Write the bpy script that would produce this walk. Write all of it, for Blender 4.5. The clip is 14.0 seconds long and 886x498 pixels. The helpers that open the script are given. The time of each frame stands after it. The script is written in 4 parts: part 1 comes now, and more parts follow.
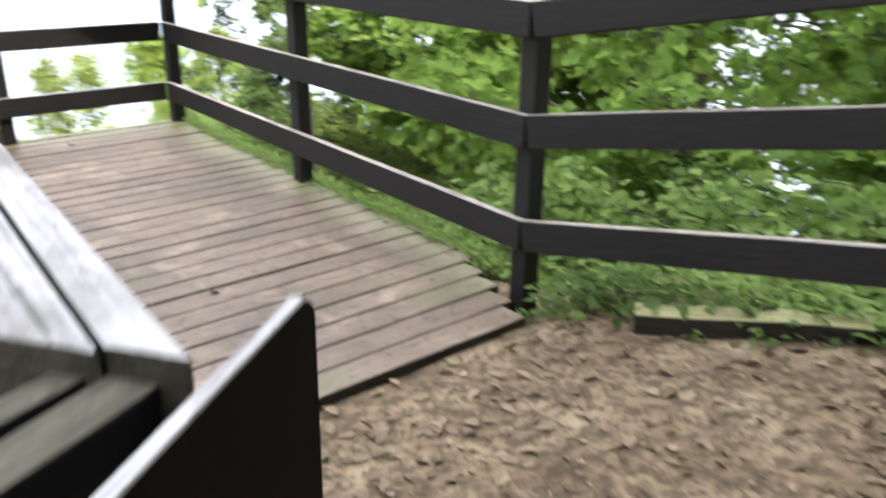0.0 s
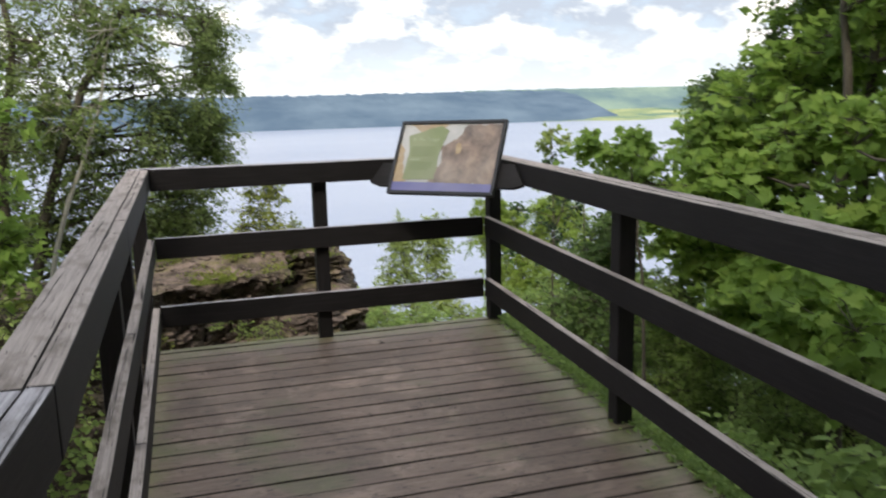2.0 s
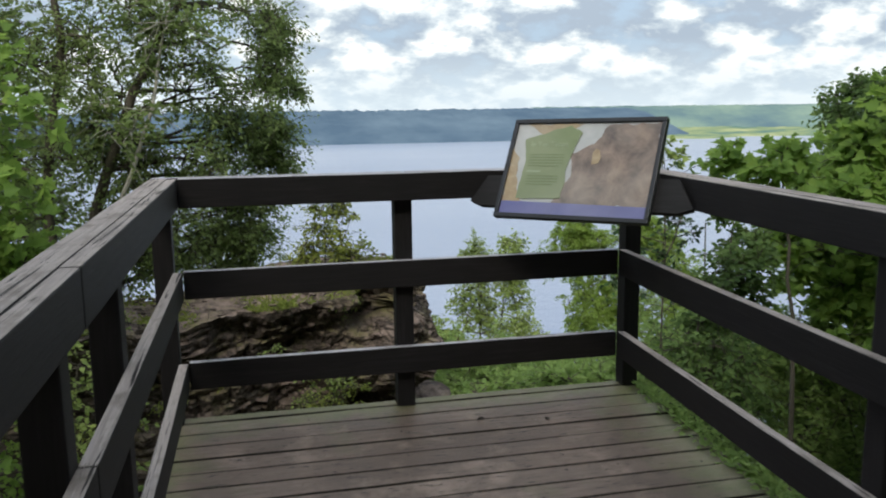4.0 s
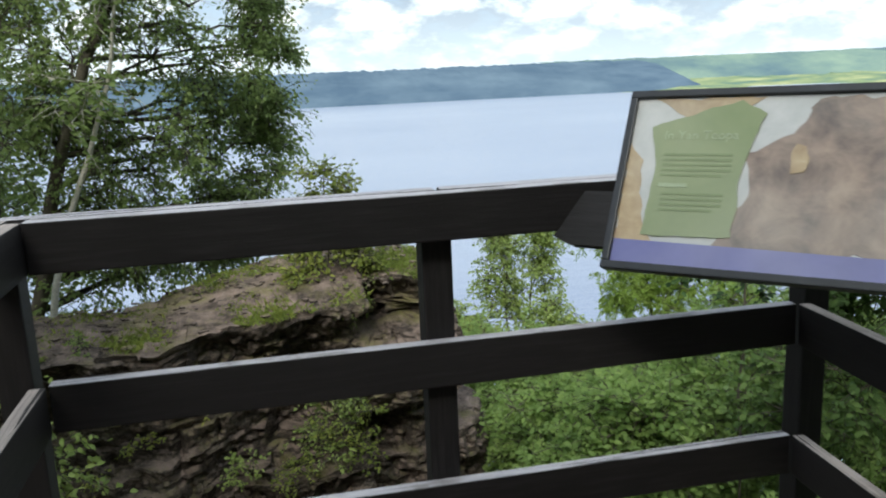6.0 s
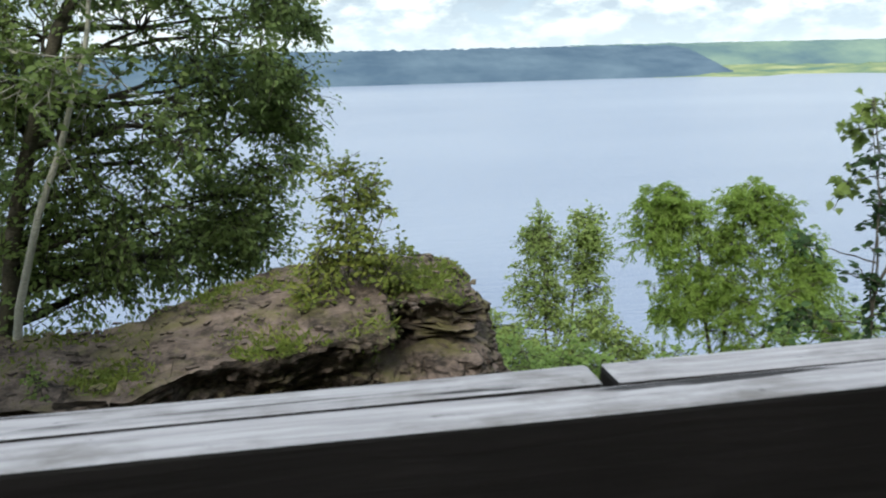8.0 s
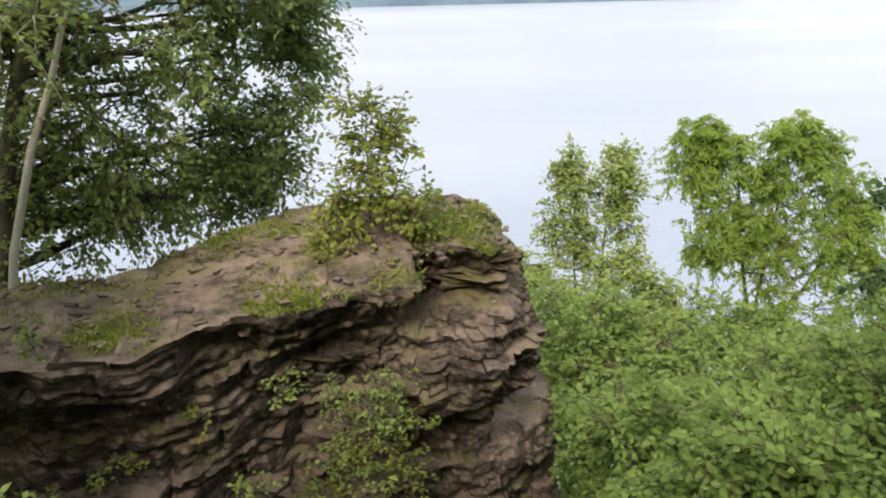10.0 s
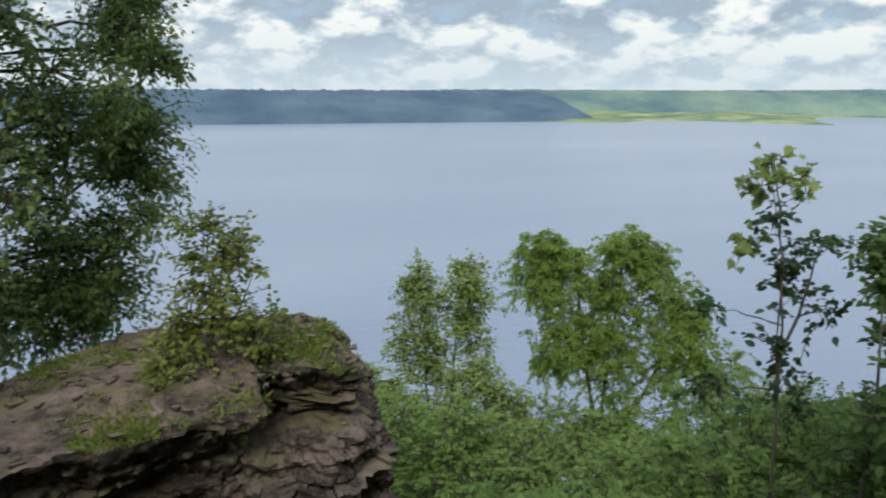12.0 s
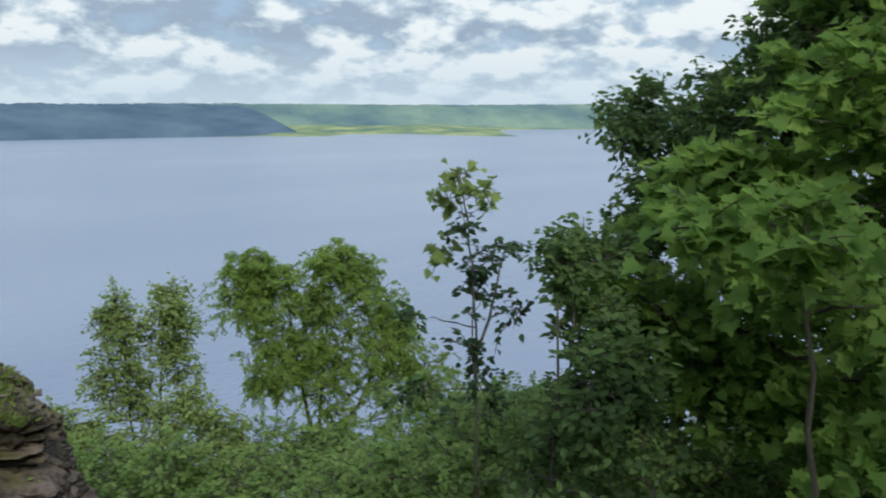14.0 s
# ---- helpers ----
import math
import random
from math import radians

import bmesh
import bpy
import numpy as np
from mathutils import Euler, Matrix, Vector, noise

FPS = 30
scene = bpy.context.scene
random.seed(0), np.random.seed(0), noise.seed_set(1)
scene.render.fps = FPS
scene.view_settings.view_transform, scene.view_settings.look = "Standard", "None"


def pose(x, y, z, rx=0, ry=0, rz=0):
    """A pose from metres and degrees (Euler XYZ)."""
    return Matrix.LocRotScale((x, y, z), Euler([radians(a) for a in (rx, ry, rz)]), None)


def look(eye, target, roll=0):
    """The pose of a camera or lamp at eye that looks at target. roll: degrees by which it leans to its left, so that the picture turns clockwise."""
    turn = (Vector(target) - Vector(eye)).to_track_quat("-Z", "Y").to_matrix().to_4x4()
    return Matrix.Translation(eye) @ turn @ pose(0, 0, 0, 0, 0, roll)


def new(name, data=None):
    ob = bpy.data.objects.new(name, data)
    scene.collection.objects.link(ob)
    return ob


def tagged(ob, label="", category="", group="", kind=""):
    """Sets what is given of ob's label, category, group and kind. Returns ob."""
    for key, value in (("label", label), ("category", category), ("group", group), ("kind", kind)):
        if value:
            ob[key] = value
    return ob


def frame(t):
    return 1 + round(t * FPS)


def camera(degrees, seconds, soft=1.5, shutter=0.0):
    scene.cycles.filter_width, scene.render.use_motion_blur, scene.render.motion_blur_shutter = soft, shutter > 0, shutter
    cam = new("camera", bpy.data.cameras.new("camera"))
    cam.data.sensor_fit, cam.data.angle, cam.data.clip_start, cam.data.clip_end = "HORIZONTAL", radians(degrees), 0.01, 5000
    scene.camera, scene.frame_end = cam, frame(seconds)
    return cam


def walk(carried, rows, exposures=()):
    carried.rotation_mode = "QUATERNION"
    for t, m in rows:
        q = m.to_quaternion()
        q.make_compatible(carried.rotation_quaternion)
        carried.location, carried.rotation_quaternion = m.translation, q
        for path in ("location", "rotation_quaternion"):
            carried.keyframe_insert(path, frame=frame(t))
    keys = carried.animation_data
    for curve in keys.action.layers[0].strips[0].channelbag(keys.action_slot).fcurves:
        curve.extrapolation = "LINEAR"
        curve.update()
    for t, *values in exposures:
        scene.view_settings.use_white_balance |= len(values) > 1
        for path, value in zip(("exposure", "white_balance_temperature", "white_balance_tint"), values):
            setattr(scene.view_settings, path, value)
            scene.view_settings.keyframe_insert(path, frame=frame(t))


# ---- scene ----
cam = camera(56.2, 14.0, soft=2.0, shutter=0.4)
PATH = [
    (0.0, pose(-2.351, -5.745, 1.362, 68.74, -0.93, -40.48)),
    (0.5, pose(-2.075, -5.586, 1.454, 71.49, 1.04, -28.27)),
    (1.0, look((-1.940, -5.447, 1.508), (-1.212, -3.663, 0.977), -1.8)),
    (1.5, look((-1.879, -5.215, 1.521), (-1.186, -3.392, 1.079), -1.8)),
    (2.0, look((-1.842, -5.044, 1.538), (-1.262, -3.168, 1.160), -1.2)),
    (2.5, pose(-1.771, -4.778, 1.510, 80.82, 0.49, -13.74)),
    (2.7, pose(-1.758, -4.657, 1.476, 80.47, 0.59, -13.32)),
    (4.8, pose(-1.598, -3.064, 1.410, 80.04, 0.39, -11.90)),
    (5.0, pose(-1.526, -2.909, 1.415, 79.28, 0.49, -10.53)),
    (5.5, pose(-1.474, -2.481, 1.427, 78.20, 1.47, -9.42)),
    (6.0, pose(-1.475, -2.054, 1.437, 77.45, 2.34, -12.29)),
    (6.5, pose(-1.401, -1.663, 1.440, 76.94, 1.07, -11.10)),
    (7.0, pose(-1.366, -1.301, 1.430, 77.21, 0.88, -9.55)),
    (7.5, pose(-1.361, -0.924, 1.443, 77.29, 0.59, -11.45)),
    (8.0, pose(-1.328, -0.653, 1.434, 76.25, 1.18, -10.29)),
    (8.5, pose(-1.337, -0.405, 1.416, 74.61, 0.78, -8.81)),
    (11.0, pose(-1.279, -0.024, 1.438, 70.45, 1.29, -9.43)),
    (11.5, pose(-1.277, -0.024, 1.436, 76.13, 0.79, -15.03)),
    (12.0, pose(-1.262, -0.023, 1.445, 78.96, -0.30, -19.03)),
    (12.5, pose(-1.233, -0.024, 1.453, 79.76, -0.44, -24.26)),
    (13.0, pose(-1.217, -0.024, 1.460, 80.08, -0.13, -30.02)),
    (13.5, pose(-1.204, -0.024, 1.468, 80.30, -0.42, -34.96)),
    (14.0, pose(-1.194, -0.024, 1.474, 80.04, -0.49, -39.05)),
]
EXPOSURES = [(0.0, 2.15, 7100, 9), (0.5, 1.45, 7100, 9), (1.0, 1.1, 7200, 10), (1.5, 0.9, 7200, 11), (2.0, 0.5, 7000, 11), (2.7, 0.0, 6800, 9),
             (4.8, 0.25, 6500, 4), (7.2, 0.45, 6450, 2), (8.2, 0.25, 6450, 2), (8.7, 0.2, 6500, 2), (10.8, 1.15, 8200, 12), (11.1, 0.85, 8200, 11), (11.5, 0.1, 6800, 7),
             (12.0, -0.15, 6400, 4), (12.6, -0.45, 6100, 3), (13.2, -0.5, 6050, 3), (14.0, -0.25, 6050, 3)]
walk(cam, PATH, EXPOSURES)

# ---- light ----
SUN_AZ, SUN_EL = radians(203), radians(41)   # high behind the walker, over the woods
sun = new("sun", bpy.data.lights.new("sun", "SUN"))
sun.data.energy, sun.data.angle, sun.data.color = 3.4, radians(22), (1.0, 0.94, 0.84)
sun.matrix_world = look((math.sin(SUN_AZ) * 20, math.cos(SUN_AZ) * 20, 20 * math.tan(SUN_EL)), (0, 0, 0))

world = bpy.data.worlds.new("world")
scene.world = world
world.use_nodes = True


class Nodes:
    """Short way to write a node tree."""

    def __init__(self, tree):
        self.tree = tree
        tree.nodes.clear()

    def add(self, kind, ins=(), **props):
        n = self.tree.nodes.new(kind)
        for k, v in props.items():
            setattr(n, k, v)
        for k, v in dict(ins).items():
            if isinstance(v, bpy.types.NodeSocket):
                self.tree.links.new(v, n.inputs[k])
            else:
                n.inputs[k].default_value = v
        return n

    def ramp(self, fac, stops):
        n = self.add("ShaderNodeValToRGB", {"Fac": fac})
        e = n.color_ramp.elements
        while len(e) < len(stops):
            e.new(0.5)
        for el, (p, c) in zip(e, stops):
            el.position = p
            el.color = (*c, 1) if not isinstance(c, (int, float)) else (c, c, c, 1)
        return n.outputs["Color"]

    def math(self, op, a, b=0.0):
        return self.add("ShaderNodeMath", {0: a, 1: b}, operation=op).outputs[0]

    def noise(self, vec, scale, detail=4.0, rough=0.55, distort=0.0):
        return self.add("ShaderNodeTexNoise", {"Vector": vec, "Scale": scale, "Detail": detail, "Roughness": rough,
                                               "Distortion": distort}).outputs["Fac"]

    def mix(self, fac, a, b, blend="MIX"):
        n = self.add("ShaderNodeMix", data_type="RGBA", blend_type=blend)
        for i, v in ((0, fac), (6, a), (7, b)):
            if isinstance(v, bpy.types.NodeSocket):
                self.tree.links.new(v, n.inputs[i])
            else:
                n.inputs[i].default_value = (*v, 1) if isinstance(v, tuple) and len(v) == 3 else v
        return n.outputs[2]

    def scaled(self, vec, s):
        return self.add("ShaderNodeMapping", {"Vector": vec, "Scale": s}).outputs[0]


# sky: clear air behind broken cumulus, greyer overhead
w = Nodes(world.node_tree)
sky = w.add("ShaderNodeTexSky", sky_type="NISHITA", sun_disc=False, sun_elevation=SUN_EL, sun_rotation=SUN_AZ, dust_density=2.0)
way = w.add("ShaderNodeTexCoord").outputs["Generated"]
sx = w.add("ShaderNodeSeparateXYZ", {"Vector": way})


def cloud_sheet(rise):
    """Where a line of sight, lifted a little, meets the layer of clouds."""
    up = w.math("MAXIMUM", w.math("ADD", sx.outputs[2], 0.5 + rise), 0.1)
    flat = w.add("ShaderNodeCombineXYZ", {0: w.math("DIVIDE", sx.outputs[0], up), 1: w.math("DIVIDE", sx.outputs[1], up), 2: w.math("MULTIPLY", sx.outputs[2], 1.6)}).outputs[0]
    return w.noise(flat, 8.0, 7.0, 0.55, 0.1), flat


here, flat = cloud_sheet(0.0)
above, _ = cloud_sheet(0.03)
wide = w.noise(flat, 2.0, 3.0, 0.5)
sunlit = w.math("ADD", w.math("MULTIPLY", w.math("SUBTRACT", here, above), 2.3), w.math("ADD", w.math("MULTIPLY", here, 0.75), w.math("MULTIPLY", w.math("SUBTRACT", 0.5, wide), 0.9)))
cloud = w.ramp(sunlit, [(0.14, (0.40, 0.47, 0.58)), (0.31, (0.53, 0.60, 0.69)), (0.45, (0.69, 0.75, 0.82)), (0.64, (0.97, 0.96, 0.96))])
cover = w.ramp(here, [(0.36, 0.35), (0.47, 1.0)])
blue = w.add("ShaderNodeMix", {0: 1.0, 6: sky.outputs[0], 7: (0.10, 0.10, 0.10, 1)}, data_type="RGBA", blend_type="MULTIPLY").outputs[2]
pale = w.mix(0.7, blue, (0.48, 0.63, 0.86))
low = w.ramp(sx.outputs[2], [(0.005, 1.0), (0.075, 0.0)])
skyc = w.mix(cover, pale, cloud)
skyc = w.mix(w.math("MULTIPLY", low, 0.75), skyc, (0.72, 0.81, 0.90))
# a cloudy sky is brighter overhead than at the horizon
lift = w.math("ADD", 0.93, w.math("MULTIPLY", w.math("MAXIMUM", sx.outputs[2], 0.0), 0.6))
skyc = w.add("ShaderNodeVectorMath", {0: skyc, "Scale": lift}, operation="SCALE").outputs[0]
bg = w.add("ShaderNodeBackground", {"Color": skyc, "Strength": 1.12})
w.tree.links.new(bg.outputs[0], w.add("ShaderNodeOutputWorld").inputs[0])


# ---- materials ----
def material(name):
    m = bpy.data.materials.new(name)
    m.use_nodes = True
    n = Nodes(m.node_tree)
    out = n.add("ShaderNodeOutputMaterial")
    return m, n, out


def finish(n, out, color, rough=0.7, bump=None, strength=0.3, dist=0.01, spec=0.3, metal=0.0):
    p = n.add("ShaderNodeBsdfPrincipled", {"Base Color": color, "Roughness": rough, "Specular IOR Level": spec, "Metallic": metal})
    if bump is not None:
        n.tree.links.new(n.add("ShaderNodeBump", {"Height": bump, "Strength": strength, "Distance": dist}).outputs[0], p.inputs["Normal"])
    n.tree.links.new(p.outputs[0], out.inputs[0])
    return p


def wood(name, dark, mid, light, rough=0.75, moss=0.0, stretch=0.06, spec=0.3, bump=0.4, patches=False):
    m, n, out = material(name)
    co = n.add("ShaderNodeTexCoord").outputs["Object"]
    rnd = n.add("ShaderNodeObjectInfo").outputs["Random"]
    off = n.add("ShaderNodeVectorMath", {0: co, 1: n.add("ShaderNodeCombineXYZ", {0: n.math("MULTIPLY", rnd, 37.0), 1: n.math("MULTIPLY", rnd, 11.0), 2: 0.0}).outputs[0]}).outputs[0]
    grain = n.noise(n.scaled(off, (stretch * 10, 10, 10)), 9.0, 6.0, 0.65, 0.6)
    blotch = n.noise(off, 2.6, 4.0, 0.6)
    c = n.ramp(grain, [(0.3, dark), (0.5, mid), (0.72, light)])
    c = n.mix(n.ramp(blotch, [(0.35, 0.0), (0.7, 0.7)]), c, tuple(v * 0.62 for v in mid))
    c = n.mix(n.math("MULTIPLY", n.math("SUBTRACT", rnd, 0.5), 0.5), c, light)
    if patches:
        wp = n.add("ShaderNodeNewGeometry").outputs["Position"]
        c = n.mix(n.ramp(n.noise(wp, 1.3, 5.0, 0.62, 0.5), [(0.40, 0.75), (0.56, 0.0)]), c, tuple(v * 0.5 for v in mid))
        c = n.mix(n.ramp(n.noise(wp, 3.1, 5.0, 0.65, 0.3), [(0.55, 0.0), (0.75, 0.7)]), c, tuple(min(1, v * 1.35) for v in light))
        c = n.mix(n.ramp(n.noise(n.scaled(off, (1.2, 6, 6)), 14.0, 3.0), [(0.33, 1.0), (0.38, 0.0)]), c, tuple(v * 0.35 for v in dark))
    if moss:
        mg = n.noise(n.add("ShaderNodeNewGeometry").outputs["Position"], 1.7, 5.0, 0.6)
        c = n.mix(n.ramp(mg, [(0.55, 0.0), (0.75, moss)]), c, (0.10, 0.12, 0.05))
    if patches:
        damp = n.add("ShaderNodeSeparateXYZ", {"Vector": wp}).outputs
        rim = n.math("MAXIMUM", 0.0, n.math("MAXIMUM", n.math("ADD", n.math("MULTIPLY", damp[0], 1.6), 0.62), n.math("ADD", n.math("MULTIPLY", damp[1], 2.2), 0.5)))
        rim = n.math("MAXIMUM", rim, n.math("SUBTRACT", n.math("MULTIPLY", damp[0], -3.0), 5.65))
        algae = n.math("ADD", rim, n.math("MULTIPLY", n.math("SUBTRACT", n.noise(wp, 6.0, 6.0, 0.7), 0.5), 1.6))
        c = n.mix(n.ramp(algae, [(0.2, 0.0), (0.75, 0.8)]), c, (0.105, 0.112, 0.045))
    finish(n, out, c, rough, grain, bump, 0.006, spec)
    return m


M_PAINT = wood("dark_brown_paint", (0.008, 0.0068, 0.0076), (0.0128, 0.011, 0.0122), (0.022, 0.0192, 0.021), 0.62, spec=0.24, bump=0.25)
M_DECK = wood("deck_plank_wood", (0.075, 0.05, 0.039), (0.175, 0.122, 0.098), (0.29, 0.218, 0.18), 0.55, moss=0.75, spec=0.35, patches=True)
# rotted edge wood, near-black so that gap shade is part of its colour
M_EDGE = wood("rotted_shade_dark_edge", (0.012, 0.010, 0.008), (0.025, 0.02, 0.016), (0.05, 0.042, 0.034), 0.9)
M_LOG = wood("old_timber", (0.14, 0.13, 0.07), (0.27, 0.25, 0.13), (0.40, 0.38, 0.22), 0.85, moss=0.8)
M_BARK = wood("grey_bark", (0.03, 0.027, 0.022), (0.075, 0.066, 0.052), (0.15, 0.135, 0.11), 0.9, moss=0.3, stretch=0.3)
M_PALE = wood("pale_bark", (0.20, 0.19, 0.16), (0.36, 0.35, 0.31), (0.5, 0.48, 0.43), 0.85, stretch=0.3)


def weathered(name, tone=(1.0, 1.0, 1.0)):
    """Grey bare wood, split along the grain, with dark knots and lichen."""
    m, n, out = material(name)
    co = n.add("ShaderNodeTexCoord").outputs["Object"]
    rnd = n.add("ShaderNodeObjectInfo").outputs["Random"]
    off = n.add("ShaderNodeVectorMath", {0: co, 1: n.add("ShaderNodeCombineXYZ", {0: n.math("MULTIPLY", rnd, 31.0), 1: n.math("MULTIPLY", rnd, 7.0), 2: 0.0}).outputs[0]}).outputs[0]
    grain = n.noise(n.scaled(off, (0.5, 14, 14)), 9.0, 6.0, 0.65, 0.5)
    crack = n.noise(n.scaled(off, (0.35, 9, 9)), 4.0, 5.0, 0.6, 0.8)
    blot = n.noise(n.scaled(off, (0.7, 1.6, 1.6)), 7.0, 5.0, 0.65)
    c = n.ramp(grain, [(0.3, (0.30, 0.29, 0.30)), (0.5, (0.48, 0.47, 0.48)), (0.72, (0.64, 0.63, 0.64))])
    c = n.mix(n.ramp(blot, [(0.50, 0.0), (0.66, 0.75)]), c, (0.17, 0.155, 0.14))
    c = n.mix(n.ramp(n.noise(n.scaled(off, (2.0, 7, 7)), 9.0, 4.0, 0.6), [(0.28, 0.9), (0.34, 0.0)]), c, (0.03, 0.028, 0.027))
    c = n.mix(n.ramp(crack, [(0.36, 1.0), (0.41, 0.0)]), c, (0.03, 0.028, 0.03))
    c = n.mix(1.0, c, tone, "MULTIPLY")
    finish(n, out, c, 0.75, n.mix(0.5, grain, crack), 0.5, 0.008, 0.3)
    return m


# real wear on the top rails; on lower rails mostly sky sheen, painted in
M_WORN_SHEEN = weathered("weathered_skylit_rail_top", (0.76, 0.74, 0.79))
M_WORN_SHEEN_BROWN = weathered("worn_brown_skylit_rail_top", (0.62, 0.54, 0.50))


def plain(name, color, rough=0.5, metal=0.0, spec=0.4):
    m, n, out = material(name)
    co = n.add("ShaderNodeTexCoord").outputs["Object"]
    g = n.noise(co, 14.0, 4.0)
    c = n.mix(n.ramp(g, [(0.35, 0.0), (0.75, 1.0)]), tuple(v * 0.8 for v in color), tuple(min(1, v * 1.15) for v in color))
    finish(n, out, c, rough, g, 0.1, 0.002, spec, metal)
    return m


def leaf(name, dark, mid, light, through_light=0.4):
    m, n, out = material(name)
    g = n.add("ShaderNodeNewGeometry")
    rnd = g.outputs["Random Per Island"]
    patch = n.noise(g.outputs["Position"], 0.9, 3.0)
    f = n.math("ADD", n.math("MULTIPLY", rnd, 0.6), n.math("MULTIPLY", n.math("SUBTRACT", patch, 0.3), 1.0))
    c = n.ramp(f, [(0.1, dark), (0.5, mid), (0.95, light)])
    d = n.add("ShaderNodeBsdfPrincipled", {"Base Color": c, "Roughness": 0.6, "Specular IOR Level": 0.2})
    t = n.add("ShaderNodeBsdfTranslucent", {"Color": n.mix(0.5, c, light)})
    x = n.add("ShaderNodeMixShader", {0: through_light, 1: d.outputs[0], 2: t.outputs[0]})
    n.tree.links.new(x.outputs[0], out.inputs[0])
    return m


L_OAK = leaf("left_tree_leaf", (0.115, 0.165, 0.062), (0.165, 0.232, 0.08), (0.23, 0.30, 0.105), 0.6)
L_MAPLE = leaf("maple_leaf", (0.10, 0.18, 0.042), (0.165, 0.275, 0.06), (0.29, 0.41, 0.095), 0.6)
L_LOCUST = leaf("feathery_leaf", (0.155, 0.235, 0.05), (0.225, 0.325, 0.07), (0.31, 0.42, 0.11), 0.6)
L_YOUNG = leaf("young_leaf", (0.12, 0.17, 0.05), (0.20, 0.27, 0.08), (0.34, 0.42, 0.14), 0.45)
L_BUSH = leaf("bush_leaf", (0.085, 0.125, 0.03), (0.175, 0.225, 0.055), (0.34, 0.365, 0.09), 0.55)
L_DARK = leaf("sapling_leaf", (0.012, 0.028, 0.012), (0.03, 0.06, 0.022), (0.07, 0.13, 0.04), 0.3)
L_UNDER = leaf("undergrowth_leaf", (0.135, 0.215, 0.068), (0.215, 0.32, 0.10), (0.33, 0.44, 0.145), 0.6)
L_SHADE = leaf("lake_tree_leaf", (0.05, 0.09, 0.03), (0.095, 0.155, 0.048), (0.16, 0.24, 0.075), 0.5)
L_DRY = leaf("dead_leaf", (0.09, 0.062, 0.04), (0.20, 0.142, 0.10), (0.31, 0.235, 0.165), 0.1)

m, n, out = material("bluff_rock")
pos = n.add("ShaderNodeNewGeometry").outputs["Position"]
nz = n.add("ShaderNodeSeparateXYZ", {"Vector": n.add("ShaderNodeNewGeometry").outputs["Normal"]}).outputs[2]
strata = n.noise(n.scaled(pos, (0.8, 0.8, 5.0)), 2.2, 8.0, 0.65, 0.4)
fine = n.noise(n.scaled(pos, (1, 1, 2.2)), 20.0, 6.0, 0.72)
c = n.ramp(strata, [(0.3, (0.032, 0.026, 0.024)), (0.46, (0.098, 0.075, 0.066)), (0.6, (0.165, 0.13, 0.112)), (0.76, (0.28, 0.23, 0.205))])
c = n.mix(n.ramp(fine, [(0.43, 0.85), (0.59, 0.0)]), c, (0.03, 0.026, 0.024))
dust = n.math("MULTIPLY", n.ramp(n.noise(pos, 3.4, 6.0, 0.7), [(0.40, 0.0), (0.62, 0.9)]), n.ramp(nz, [(0.55, 0.0), (0.9, 1.0)]))
c = n.mix(dust, c, (0.27, 0.205, 0.18))
green = n.math("MULTIPLY", n.ramp(n.noise(pos, 2.3, 5.0, 0.65), [(0.50, 0.0), (0.66, 0.75)]), n.ramp(nz, [(0.3, 0.1), (0.85, 1.0)]))
c = n.mix(green, c, (0.16, 0.15, 0.06))
finish(n, out, c, 0.9, n.math("ADD", strata, n.math("MULTIPLY", fine, 0.6)), 0.9, 0.06, 0.15)
M_ROCK = m

m, n, out = material("forest_soil")
pos = n.add("ShaderNodeNewGeometry").outputs["Position"]
a, b = n.noise(pos, 3.0, 6.0, 0.65), n.noise(pos, 22.0, 5.0, 0.7)
c = n.ramp(a, [(0.3, (0.11, 0.075, 0.05)), (0.5, (0.235, 0.168, 0.115)), (0.72, (0.36, 0.275, 0.195))])
c = n.mix(n.ramp(b, [(0.42, 0.8), (0.58, 0.0)]), c, (0.06, 0.045, 0.035))
finish(n, out, c, 0.95, n.math("ADD", a, b), 0.8, 0.03, 0.1)
M_SOIL = m

m, n, out = material("lake_water")
pos = n.add("ShaderNodeNewGeometry").outputs["Position"]
rip = n.noise(n.scaled(pos, (0.25, 1.0, 1.0)), 0.12, 8.0, 0.7)
drift = n.noise(n.scaled(pos, (0.3, 1.0, 1.0)), 0.004, 5.0, 0.55)
c = n.ramp(drift, [(0.35, (0.185, 0.225, 0.325)), (0.65, (0.235, 0.275, 0.37))])
finish(n, out, c, 0.3, rip, 0.4, 3.0, 0.5)
M_LAKE = m


def distance(name, stops, scale, haze_glow=0.0):
    """Wooded land kilometres off, with the air's blue haze painted in and a glow."""
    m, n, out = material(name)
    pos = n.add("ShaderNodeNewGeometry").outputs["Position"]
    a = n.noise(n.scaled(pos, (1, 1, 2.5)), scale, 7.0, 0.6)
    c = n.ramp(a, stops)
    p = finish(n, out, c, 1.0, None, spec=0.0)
    p.inputs["Emission Strength"].default_value = haze_glow
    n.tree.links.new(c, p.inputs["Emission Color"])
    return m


M_BLUFF = distance("hazed_bluff_woods", [(0.35, (0.060, 0.092, 0.135)), (0.65, (0.10, 0.14, 0.185))], 0.006, 0.2)
# the ridge's darker stops also put patches of cloud shade into its colour
M_RIDGE = distance("hazed_ridge_woods", [(0.36, (0.08, 0.125, 0.15)), (0.5, (0.125, 0.18, 0.17)), (0.64, (0.18, 0.24, 0.195))], 0.003, 0.2)
